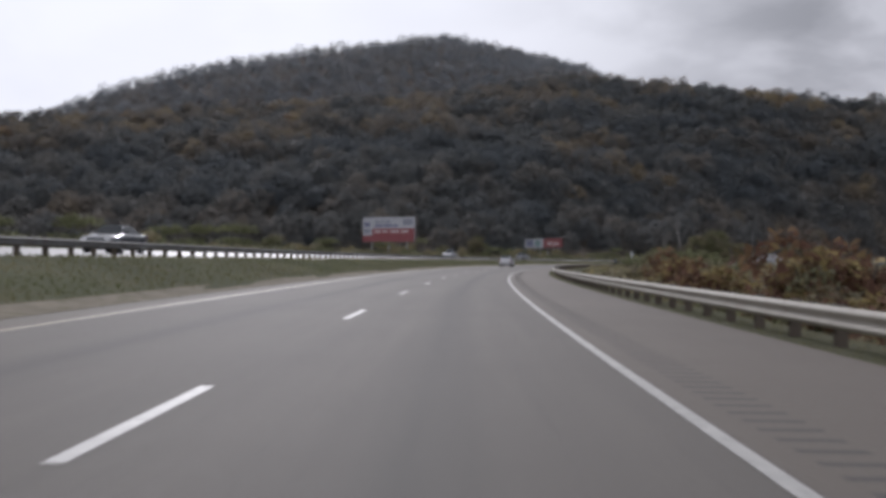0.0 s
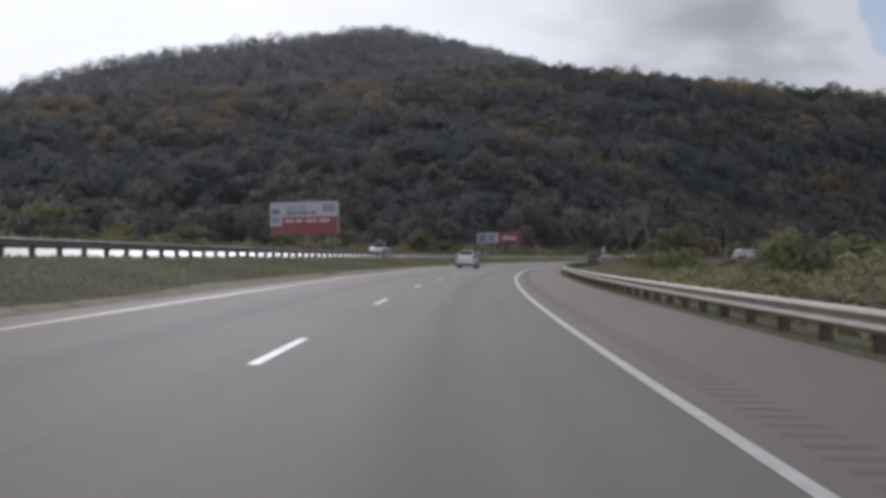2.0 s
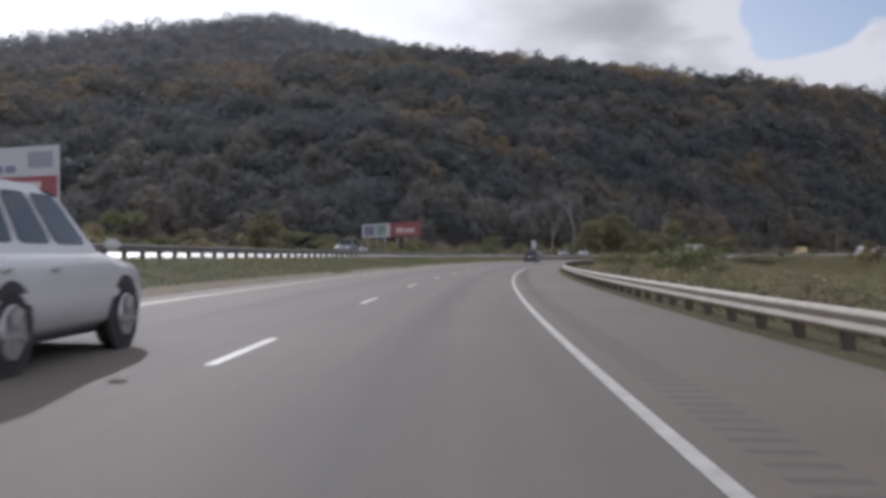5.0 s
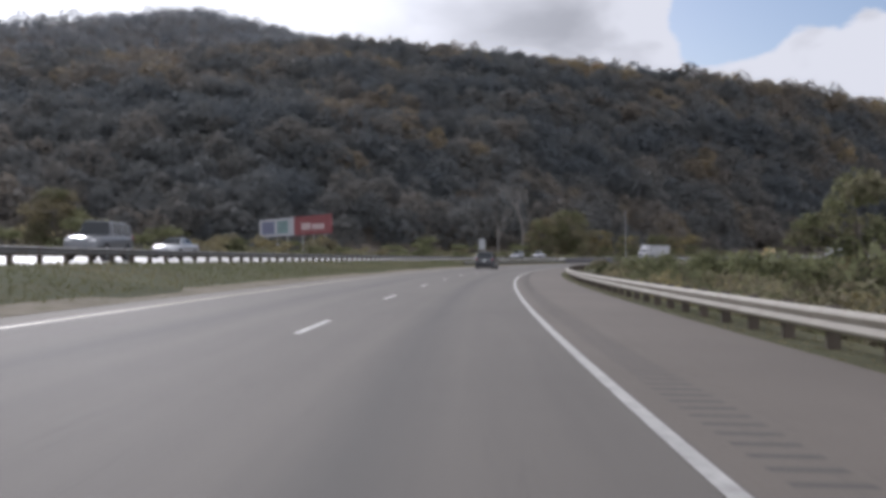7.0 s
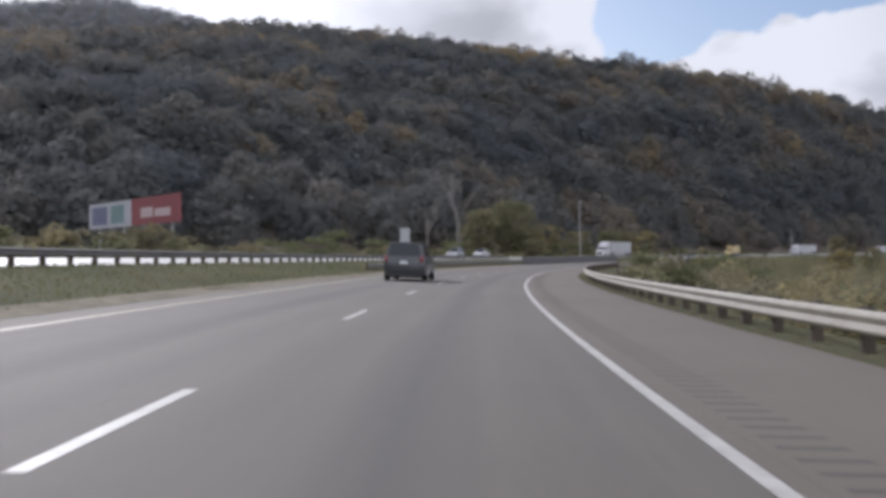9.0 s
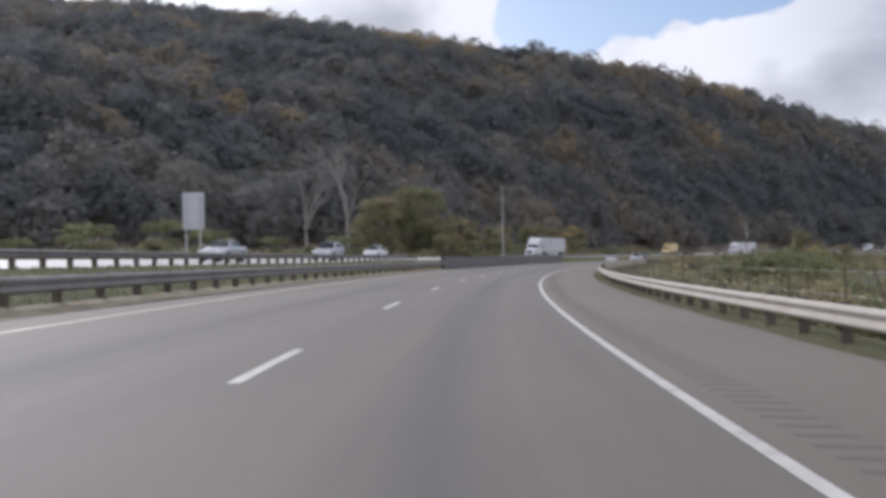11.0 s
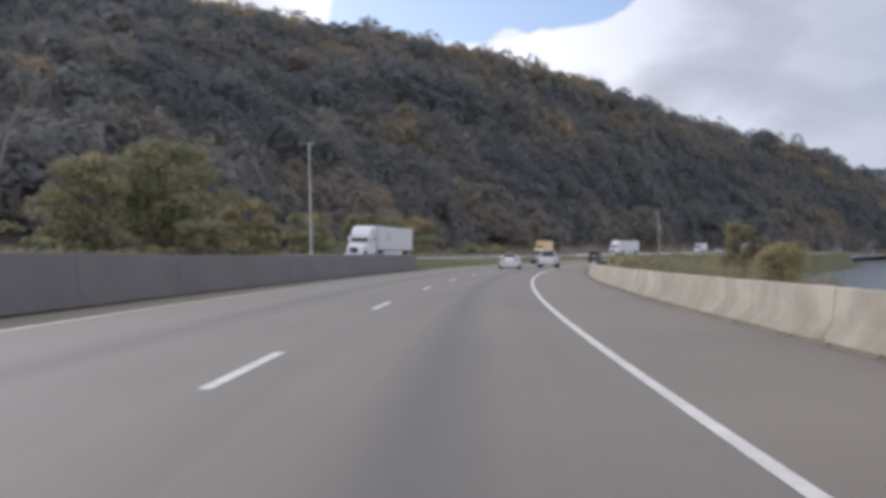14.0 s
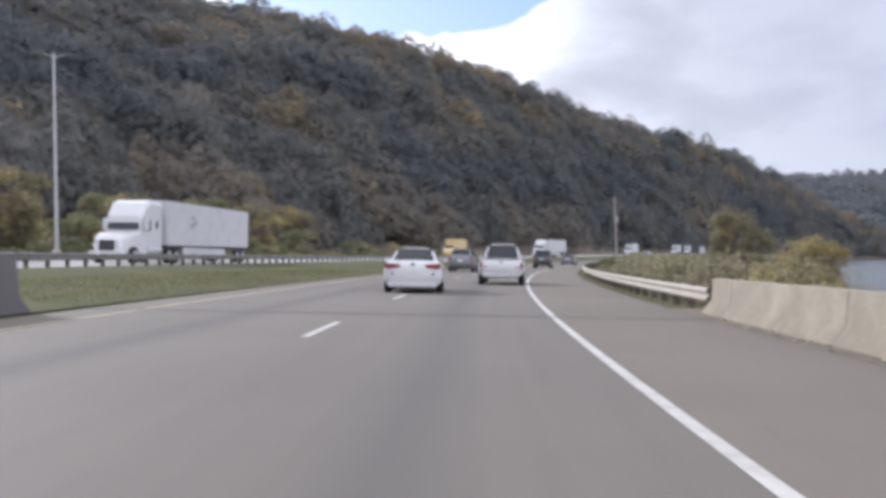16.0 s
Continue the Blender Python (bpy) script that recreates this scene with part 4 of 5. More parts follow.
def pane(name, corners, u0, u1, v0, v1, parent, mat, thick=0.012):
    """A slab on a four-cornered face (two below, two above), by shares of its width and height."""
    c = [Vector(p) for p in corners]
    nrm = (c[1] - c[0]).cross(c[3] - c[0]).normalized()

    def on(u, v):
        return (c[0] * (1 - u) + c[1] * u) * (1 - v) + (c[3] * (1 - u) + c[2] * u) * v
    wide, tall = (c[1] - c[0]).length * (u1 - u0), ((c[3] + c[2]) - (c[0] + c[1])).length * 0.5 * (v1 - v0)
    rad = min(0.10, 0.3 * wide, 0.3 * tall)
    du, dv = rad / wide * (u1 - u0), rad / tall * (v1 - v0)
    q = []
    for cu, cv, a0 in ((u0 + du, v0 + dv, 180), (u1 - du, v0 + dv, 270), (u1 - du, v1 - dv, 0), (u0 + du, v1 - dv, 90)):
        for k in range(5):
            ang = radians(a0 + 22.5 * k)
            q.append(on(cu + du * math.cos(ang), cv + dv * math.sin(ang)))
    bm = bmesh.new()
    lo = [bm.verts.new(p - nrm * 0.03) for p in q]
    hi = [bm.verts.new(p + nrm * thick) for p in q]
    bm.faces.new(lo[::-1])
    bm.faces.new(hi)
    for i in range(len(q)):
        k = (i + 1) % len(q)
        bm.faces.new((lo[i], lo[k], hi[k], hi[i]))
    return part(name, bm, mat, parent)


def wheels(ob, axles, half, r, width, duals=()):
    first = rim0 = None
    for y in axles:
        for side in (-1, 1):
            x = side * (half - width / 2 + 0.005)
            m = Matrix.Translation((x, y, r)) @ pose(0, 0, 0, 0, 90 * side, 0)
            if first is None:
                bm = bmesh.new()
                bmesh.ops.create_cone(bm, cap_ends=True, segments=28, radius1=r, radius2=r, depth=width)
                bmesh.ops.bevel(bm, geom=[e for e in bm.edges if abs(e.verts[0].co.z - e.verts[1].co.z) < 1e-5 and len(e.link_faces) == 2], offset=0.035, segments=2, affect="EDGES")
                first = part("wheel", bm, M_TYRE, ob)
                first.matrix_basis = m
                bm = bmesh.new()
                bmesh.ops.create_cone(bm, cap_ends=True, segments=24, radius1=r * 0.66, radius2=r * 0.60, depth=0.03, matrix=Matrix.Translation((0, 0, width / 2)))
                for i in range(5):
                    box(bm, (0.04, -0.035, 0), (r * 0.6, 0.035, 0.03), 0.0, Matrix.Translation((0, 0, width / 2 + 0.005)) @ Matrix.Rotation(i * 1.2566, 4, "Z"))
                rim0 = part("rim", bm, M_RIM, first)
            else:
                w = share(first, ob, m)
                share(rim0, w, Matrix.Identity(4))


def car(name, label, category, mat, L, W, H, belt, hood, deck, gh, axles, r=0.34, clear=0.22, group="", rails=False, lamp="tall", lower=M_TRIM, tumble=0.74, rear_glass=(0.12, 0.93), foot=0.925):
    """gh: y of the windscreen's foot and top and of the rear window's top and foot, forward positive."""
    ob = thing(name, label, category, group)
    w = W / 2
    yf, yt, rt, rf = gh
    a, b = -L / 2, L / 2
    top = lambda y: deck if y < rf - 0.02 else (belt if y < yf + 0.02 else hood + (belt - hood) * max(0, 1 - (y - yf) / 0.35))
    bm = bmesh.new()
    st = [(a, 0.74, 0.20, -0.20), (a + 0.03, 0.86, 0.12, -0.09), (a + 0.10, 0.94, 0.04, -0.03), (a + 0.30, 0.99, 0, 0)]
    ys = sorted({round(v, 3) for v in (axles[0], min(rf - 0.05, axles[0] + 0.3), rf, (axles[0] + axles[1]) / 2, yf, yf + 0.3, axles[1])} )
    rings = [ring(y, w * k, clear + dz, max(top(y) + dt, clear + 0.3)) for y, k, dz, dt in st]
    rings += [ring(y, w, clear, top(y)) for y in ys if a + 0.3 < y < b - 0.6]
    rings += [ring(b - 0.55, w * 0.985, clear, hood - 0.03), ring(b - 0.2, w * 0.93, clear + 0.02, hood - 0.10), ring(b - 0.04, w * 0.82, clear + 0.08, hood - 0.2), ring(b, w * 0.70, clear + 0.16, hood - 0.28)]
    part("body", loft(bm, rings), mat, ob, smooth=True)
    wb, wt, zr = w * foot, w * tumble, H
    zb = belt - 0.03
    c = {"rl": (-wb, rf, min(zb, max(deck, belt) - 0.03)), "rr": (wb, rf, zb), "fr": (wb * 0.97, yf, zb), "fl": (-wb * 0.97, yf, zb), "trl": (-wt, rt, zr - 0.02), "trr": (wt, rt, zr - 0.02), "tfr": (wt, yt, zr - 0.01), "tfl": (-wt, yt, zr - 0.01)}
    bm = bmesh.new()
    vs = {k: bm.verts.new(p) for k, p in c.items()}
    for q in (("rl", "rr", "fr", "fl"), ("trl", "tfl", "tfr", "trr"), ("rl", "trl", "trr", "rr"), ("fl", "fr", "tfr", "tfl"), ("rr", "trr", "tfr", "fr"), ("rl", "fl", "tfl", "trl")):
        bm.faces.new([vs[k] for k in q])
    bmesh.ops.recalc_face_normals(bm, faces=bm.faces)
    bmesh.ops.bevel(bm, geom=[e for e in bm.edges if max(e.verts[0].co.z, e.verts[1].co.z) > zb + 0.1], offset=0.12, segments=5, affect="EDGES", clamp_overlap=True)
    part("roof", bm, mat, ob, smooth=False)
    pane("rear_window", (c["rl"], c["rr"], c["trr"], c["trl"]), 0.07, 0.93, rear_glass[0], rear_glass[1], ob, M_GLASS)
    pane("windscreen", (c["fr"], c["fl"], c["tfl"], c["tfr"]), 0.06, 0.94, 0.10, 0.92, ob, M_GLASS)
    long = yf - rf > 2.6
    cuts = ((0.13, 0.34), (0.375, 0.60), (0.635, 0.88)) if long else ((0.14, 0.48), (0.53, 0.88))
    for u0, u1 in cuts:
        pane("side_window", (c["rr"], c["fr"], c["tfr"], c["trr"]), u0, u1, 0.14, 0.84, ob, M_GLASS)
        pane("side_window", (c["fl"], c["rl"], c["trl"], c["tfl"]), 1 - u1, 1 - u0, 0.14, 0.84, ob, M_GLASS)
    zt = top(a + 0.1) - 0.10
    for sd in (-1, 1):
        bm = bmesh.new()
        if lamp == "tall":
            bmesh.ops.create_uvsphere(bm, u_segments=14, v_segments=10, radius=1.0, matrix=Matrix.Translation((sd * w * 0.82, a + 0.085, zt + 0.0)) @ Matrix.Rotation(sd * 0.25, 4, "Y") @ Matrix.Diagonal((0.105, 0.11, 0.19, 1)))
        elif lamp == "slim":
            box(bm, (min(sd * w * 0.80, sd * w * 0.93), a + 0.0, zt - 0.30), (max(sd * w * 0.80, sd * w * 0.93), a + 0.14, zt + 0.02), 0.03)
        else:
            wedge = [[(sd * w * k, a + dy + 0.2 * lift, z) for dy, z in ((-0.02, zt - 0.16 + dn), (0.16, zt - 0.16 + dn), (0.16, zt + 0.02 + lift), (-0.02 + lift * 0.4, zt + 0.02 + lift))] for k, dn, lift in ((0.42, 0.08, -0.03), (0.58, 0.04, -0.01), (0.80, 0.02, 0.0), (0.945, 0.04, 0.03))]
            loft(bm, wedge if sd > 0 else [q[::-1] for q in wedge])
        part("tail_light", bm, M_TAIL, ob, "red tail light")
        bm = bmesh.new()
        box(bm, (min(sd * w * 0.45, sd * w * 0.80), b - 0.16, hood - 0.26), (max(sd * w * 0.45, sd * w * 0.80), b - 0.02, hood - 0.14), 0.03)
        part("headlight", bm, M_CLEAR, ob)
        bm = bmesh.new()
        box(bm, (min(sd * w * 0.97, sd * (w + 0.13)), yf - 0.26, belt + 0.02), (max(sd * w * 0.97, sd * (w + 0.13)), yf - 0.15, belt + 0.13), 0.03)
        part("wing_mirror", bm, mat, ob)
        for y in axles:
            # dark disc on the closed body side stands for the wheel well's shade
            bm = bmesh.new()
            bmesh.ops.create_cone(bm, cap_ends=True, segments=28, radius1=r * 1.17, radius2=r * 1.13, depth=0.05, matrix=Matrix.Translation((sd * (w - 0.03), y, r + 0.01)) @ pose(0, 0, 0, 0, 90, 0))
            part("wheel_arch", bm, M_TRIM, ob)
        bm = bmesh.new()
        box(bm, (min(sd * w * 0.62, sd * w * 0.74), a - 0.01, clear + 0.34), (max(sd * w * 0.62, sd * w * 0.74), a + 0.05, clear + 0.42), 0.015)
        part("reflector", bm, M_TRIM, ob)
        if rails:
            bm = bmesh.new()
            tube(bm, (sd * wt * 0.92, rt + 0.15, zr + 0.035), (sd * wt * 0.92, yt - 0.1, zr + 0.035), 0.02, 0.02, 6)
            part("roof_rail", bm, M_CHROME, ob)
    bm = bmesh.new()
    box(bm, (-w * 0.84, a - 0.02, clear - 0.02), (w * 0.84, a + 0.25, clear + 0.15), 0.05)
    part("rear_bumper", bm, lower, ob)
    bm = bmesh.new()
    box(bm, (-w * 0.7, b - 0.3, clear - 0.02), (w * 0.7, b - 0.02, clear + 0.16), 0.04)
    part("front_bumper", bm, M_TRIM, ob)
    bm = bmesh.new()
    box(bm, (-w * 0.42, b - 0.12, clear + 0.2), (w * 0.42, b - 0.005, hood - 0.3), 0.03)
    part("grille", bm, M_TRIM, ob)
    bm = bmesh.new()
    box(bm, (-0.17, a - 0.02, zt - 0.20), (0.17, a + 0.04, zt - 0.06), 0.008)
    part("plate", bm, M_PLATE, ob)
    bm = bmesh.new()
    bmesh.ops.create_uvsphere(bm, u_segments=12, v_segments=8, radius=1.0, matrix=Matrix.Translation((0, a + 0.005, zt - 0.0)) @ Matrix.Diagonal((0.06, 0.025, 0.045, 1)))
    part("badge", bm, M_TRIM, ob)
    bm = bmesh.new()
    box(bm, (-w * 0.8, a + 0.3, clear - 0.06), (w * 0.8, b - 0.4, clear + 0.05), 0.03)
    part("underbody", bm, M_TRIM, ob)
    for y in ((yf + rf) / 2 + 0.15, rf + 0.75):
        for sd in (-1, 1):
            bm = bmesh.new()
            box(bm, (min(sd * (w - 0.02), sd * (w + 0.02)), y - 0.09, belt - 0.17), (max(sd * (w - 0.02), sd * (w + 0.02)), y + 0.09, belt - 0.14), 0.008)
            part("door_handle", bm, mat, ob)
    wheels(ob, axles, w, r, 0.23)
    return ob


def suv(label, mat, name="suv", **k):
    return car(name, label, "car", mat, 4.57, 1.85, 1.69, 1.05, 0.98, 1.05, (0.95, 0.15, -1.88, -2.20), (-1.36, 1.35), 0.37, 0.26, rails=False, tumble=0.66, rear_glass=(0.36, 0.90), **k)


def sedan(label, mat, **k):
    return car("sedan", label, "car", mat, 4.75, 1.76, 1.38, 0.92, 0.82, 0.96, (0.98, 0.28, -0.98, -1.72), (-1.33, 1.38), 0.32, 0.20, lamp="wide", lower=mat, tumble=0.60, foot=0.86, **k)


def van(label, mat, **k):
    return car("minivan", label, "car", mat, 4.95, 1.95, 1.78, 1.08, 0.98, 1.08, (1.35, 0.62, -2.15, -2.36), (-1.45, 1.55), 0.34, 0.22, **k)


def boxy(label, mat, **k):
    return car("off_roader", label, "car", mat, 4.2, 1.78, 1.83, 1.12, 1.08, 1.12, (0.55, 0.38, -1.90, -2.0), (-1.15, 1.25), 0.38, 0.32, **k)


def pickup(label, mat):
    ob = car("pickup_truck", label, "pickup truck", mat, 5.4, 1.82, 1.68, 1.03, 1.0, 1.02, (1.15, 0.62, -0.75, -0.95), (-1.75, 1.85), 0.39, 0.34, lower=M_CHROME, lamp="slim", tumble=0.66, foot=0.88)
    bm = bmesh.new()
    box(bm, (-0.74, -2.60, 1.02), (0.74, -1.02, 1.055), 0.01)
    part("bed_liner", bm, M_TRIM, ob)
    return ob


# each vehicle as it stands on the road
put(suv("white compact SUV with dark lower bumper in the inner lane", M_CAR_WHITE), stand(151.3, -4.40))
put(van("dark grey minivan in the inner lane", M_CAR_DARK), stand(303, -4.0))
put(suv("grey SUV far ahead in the inner lane", M_CAR_GREY), stand(528, -3.9))
put(sedan("white sedan with red wide tail lights between the lanes", M_CAR_WHITE), stand(486.7, -2.17, turn=3))
put(pickup("white pickup truck with chrome rear bumper in the outer lane", M_CAR_WHITE), stand(497.5, 0.42))
put(boxy("black boxy off-road car far ahead in the outer lane", M_CAR_DARK), stand(557, 0.3))
put(sedan("dark sedan far ahead in the outer lane", M_CAR_GREY), stand(590, 0.3))


def on_far(ob, s, lane):
    return put(ob, stand(s, float(far_side(s)) + lane, 0.02, 180, True))


on_far(sedan("dark car on the far carriageway", M_CAR_DARK), 47, 1.9)
on_far(pickup("silver pickup truck on the far carriageway", M_CAR_SILVER), 173.2, 1.9)
on_far(boxy("dark grey off-road car on the far carriageway", M_CAR_GREY), 243, 1.9)
on_far(sedan("silver sedan on the far carriageway", M_CAR_SILVER), 263, -1.9)
on_far(sedan("pale silver sedan on the far carriageway", M_CAR_SILVER), 374, 1.9)
on_far(suv("silver SUV on the far carriageway", M_CAR_SILVER), 400, 1.9)
on_far(pickup("white pickup truck on the far carriageway beyond the bridge wall", M_CAR_WHITE), 432, -1.9)


def articulated(label):
    """A long-nosed tractor with sleeper and a box trailer, facing +y."""
    ob = thing("semi_truck", label, "truck", "far trucks")
    bm = bmesh.new()
    box(bm, (-1.3, -17.6, 1.15), (1.3, -1.6, 4.1), 0.05)
    trailer = part("trailer", bm, M_TRAILER, ob, "white box trailer with a small grey mark")
    bm = bmesh.new()
    for q in ((-1.335, -6.6, 2.6), (-1.335, -6.2, 2.95), (-1.335, -6.0, 2.35)):
        box(bm, q, (q[0] + 0.03, q[1] + 0.4, q[2] + 0.35), 0.005)
    part("side_mark", bm, material("grey_mark", (0.27, 0.265, 0.26), 0.5), trailer)
    bm = bmesh.new()
    box(bm, (-1.2, -17.3, 0.95), (1.2, -1.7, 1.15), 0.02)
    part("chassis", bm, M_TRIM, ob)
    bm = bmesh.new()
    sl = lambda y, w, zb, zt: [(-w, y, zb), (w, y, zb), (w, y, zt - 0.25), (w * 0.9, y, zt), (-w * 0.9, y, zt), (-w, y, zt - 0.25)]
    loft(bm, [sl(-1.1, 1.2, 0.6, 3.95), sl(0.3, 1.2, 0.6, 4.0), sl(1.1, 1.17, 0.6, 3.75), sl(1.75, 1.12, 0.6, 2.95)])
    cab = part("cab", bm, M_CAR_WHITE, ob)
    bm = bmesh.new()
    loft(bm, [sl(1.7, 1.12, 0.6, 2.0), sl(2.9, 1.02, 0.6, 1.85), sl(3.6, 0.92, 0.6, 1.65), sl(3.85, 0.8, 0.65, 1.4)])
    part("bonnet", bm, M_CAR_WHITE, ob)
    pane("windscreen", ((1.1, 1.76, 2.05), (-1.1, 1.76, 2.05), (-1.05, 1.42, 2.95), (1.05, 1.42, 2.95)), 0.04, 0.96, 0.05, 0.9, ob, M_GLASS, 0.16)
    for sd in (-1, 1):
        q = ((sd * 1.205, 0.55, 2.0), (sd * 1.205, 1.35, 2.0), (sd * 1.205, 1.2, 2.75), (sd * 1.205, 0.55, 2.75))
        pane("side_window", q if sd > 0 else (q[1], q[0], q[3], q[2]), 0.05, 0.95, 0.05, 0.95, ob, M_GLASS, 0.02)
        q = ((sd * 1.205, -0.45, 2.2), (sd * 1.205, -0.2, 2.2), (sd * 1.205, -0.2, 2.7), (sd * 1.205, -0.45, 2.7))
        pane("sleeper_window", q if sd > 0 else (q[1], q[0], q[3], q[2]), 0.0, 1.0, 0.0, 1.0, ob, M_GLASS, 0.02)
        bm = bmesh.new()
        box(bm, (min(sd * 1.25, sd * 1.5), 1.35, 2.05), (max(sd * 1.25, sd * 1.5), 1.5, 2.8), 0.04)
        part("wing_mirror", bm, M_CAR_WHITE, ob)
        bm = bmesh.new()
        box(bm, (min(sd * 0.55, sd * 0.9), 3.6, 0.95), (max(sd * 0.55, sd * 0.9), 3.84, 1.2), 0.05)
        part("headlight", bm, M_CLEAR, ob)
        bm = bmesh.new()
        tube(bm, (sd * 1.0, -0.9, 0.75), (sd * 1.0, 1.0, 0.75), 0.32, 0.32, 16)
        part("fuel_tank", bm, M_CHROME, ob)
        bm = bmesh.new()
        box(bm, (min(sd * 1.16, sd * 1.2), -12.5, 0.45), (max(sd * 1.16, sd * 1.2), -4.5, 1.1), 0.01)
        part("side_skirt", bm, M_TRAILER, ob)
    bm = bmesh.new()
    box(bm, (-0.5, 3.7, 0.75), (0.5, 3.9, 1.4), 0.05)
    part("grille", bm, M_TRIM, ob)
    bm = bmesh.new()
    box(bm, (-1.15, 3.6, 0.4), (1.15, 3.95, 0.75), 0.06)
    part("front_bumper", bm, M_CAR_WHITE, ob)
    wheels(ob, (2.7, -2.2, -3.4, -15.2, -16.4), 1.25, 0.5, 0.32)
    return ob


def box_truck(label, mat, name="box_truck"):
    ob = thing(name, label, "truck", "far trucks")
    bm = bmesh.new()
    box(bm, (-1.22, -4.2, 0.95), (1.22, 2.0, 3.55), 0.06)
    part("cargo_box", bm, mat, ob)
    bm = bmesh.new()
    sl = lambda y, w, zb, zt: [(-w, y, zb), (w, y, zb), (w, y, zt - 0.2), (w * 0.9, y, zt), (-w * 0.9, y, zt), (-w, y, zt - 0.2)]
    loft(bm, [sl(2.05, 1.05, 0.5, 2.4), sl(2.9, 1.05, 0.5, 2.4), sl(3.4, 1.02, 0.5, 1.75), sl(4.2, 0.95, 0.5, 1.45), sl(4.35, 0.85, 0.55, 1.2)])
    part("cab", bm, mat, ob)
    pane("windscreen", ((0.98, 3.40, 1.75), (-0.98, 3.40, 1.75), (-0.92, 2.95, 2.32), (0.92, 2.95, 2.32)), 0.04, 0.96, 0.05, 0.95, ob, M_GLASS, 0.05)
    for sd in (-1, 1):
        q = ((sd * 1.052, 2.2, 1.6), (sd * 1.052, 2.95, 1.6), (sd * 1.052, 2.85, 2.2), (sd * 1.052, 2.2, 2.2))
        pane("side_window", q if sd > 0 else (q[1], q[0], q[3], q[2]), 0.0, 1.0, 0.0, 1.0, ob, M_GLASS, 0.02)
    bm = bmesh.new()
    box(bm, (-0.9, -4.1, 0.6), (0.9, 4.0, 0.95), 0.03)
    part("chassis", bm, M_TRIM, ob)
    wheels(ob, (-2.8, 3.3), 1.15, 0.45, 0.28)
    return ob


on_far(articulated("white articulated truck with a long box trailer on the far carriageway"), 516.3, 1.8).scale = (1, 1.09, 1)
on_far(box_truck("yellow box truck on the far carriageway", M_CAR_YELLOW), 640, -1.9)
on_far(articulated("white articulated truck far along the other carriageway"), 690, 1.9)
on_far(box_truck("white box truck far round the bend", M_TRAILER), 770, 1.9)

for s, lane in ((838, 1.9), (902, -1.9), (955, 1.9)):
    on_far(box_truck("white box truck far round the bend", M_TRAILER), s, lane)
on_far(sedan("silver sedan far round the bend", M_CAR_SILVER), 806, -1.9)


# ---------------------------------------------------------------- billboards, signs and poles
M_SIGN_WHITE = material("white_billboard_vinyl", (0.40, 0.40, 0.43), 0.6, vary=0.06, grain=2, coarse=0.4)
M_SIGN_RED = material("red_billboard_vinyl", (0.22, 0.062, 0.068), 0.6, vary=0.08, grain=2, coarse=0.4)
M_SIGN_TEXT = material("grey_print", (0.23, 0.24, 0.28), 0.6, vary=0.1)
M_SIGN_GREEN = material("green_print", (0.16, 0.24, 0.24), 0.6, vary=0.2, grain=3)
M_SIGN_BLUE = material("blue_grey_print", (0.15, 0.16, 0.24), 0.6, vary=0.2, grain=3)
M_SIGN_PALE = material("pale_print", (0.48, 0.38, 0.38), 0.6, vary=0.1)
M_SIGN_BACK = material("bare_aluminium_sign_back", (0.40, 0.41, 0.42), 0.5, 0.4, vary=0.1, grain=3, coarse=0.8)


def slab(name, x0, x1, z0, z1, y0, y1, mat, parent, label=""):
    bm = bmesh.new()
    box(bm, (x0, y0, z0), (x1, y1, z1), 0.01)
    return part(name, bm, mat, parent, label)


def board_pose(a, b, z):
    """A board from its left end a to its right end b, face towards -y of its own frame."""
    return Matrix.Translation(((a[0] + b[0]) / 2, (a[1] + b[1]) / 2, z)) @ Matrix.Rotation(math.atan2(b[1] - a[1], b[0] - a[0]), 4, "Z")


big = thing("billboard", "white and red roadside billboard on steel legs", "billboard")
W2 = 7.4
face = slab("panel", -W2, W2, 2.6, 8.4, 0, 0.3, M_SIGN_WHITE, big)
slab("red_band", -W2 + 2.75, W2, 2.6, 5.75, -0.04, 0.0, M_SIGN_RED, face)
slab("red_band", -W2, -W2 + 2.75, 2.6, 4.1, -0.04, 0.0, M_SIGN_RED, face)
x = -W2 + 3.6
for w in (1.3, 0.9, 1.5):
    slab("print_line", x, x + w, 7.1, 7.65, -0.04, 0.0, M_SIGN_TEXT, face)
    x += w + 0.35
x = -W2 + 3.6
for w in (2.2, 2.5, 1.2):
    slab("print_line", x, x + w, 6.15, 6.75, -0.04, 0.0, M_SIGN_BLUE, face)
    x += w + 0.3
slab("bullet", -W2 + 2.95, -W2 + 3.2, 7.25, 7.5, -0.04, 0.0, M_SIGN_TEXT, face)
slab("bullet", -W2 + 2.95, -W2 + 3.2, 6.3, 6.55, -0.04, 0.0, M_SIGN_TEXT, face)
slab("picture", W2 - 3.3, W2 - 0.5, 6.5, 7.9, -0.04, 0.0, M_SIGN_TEXT, face)
slab("picture", -W2 + 0.4, -W2 + 2.2, 6.2, 7.2, -0.04, 0.0, M_SIGN_BLUE, face)
slab("picture", -W2 + 0.4, -W2 + 2.2, 4.6, 5.7, -0.04, 0.0, M_SIGN_TEXT, face)
x = -W2 + 3.4
for w in (1.9, 1.5, 2.5, 2.1):
    slab("print_line", x, x + w, 4.75, 5.3, -0.07, -0.04, M_SIGN_PALE, face)
    x += w + (0.75 if w == 1.5 else 0.45)
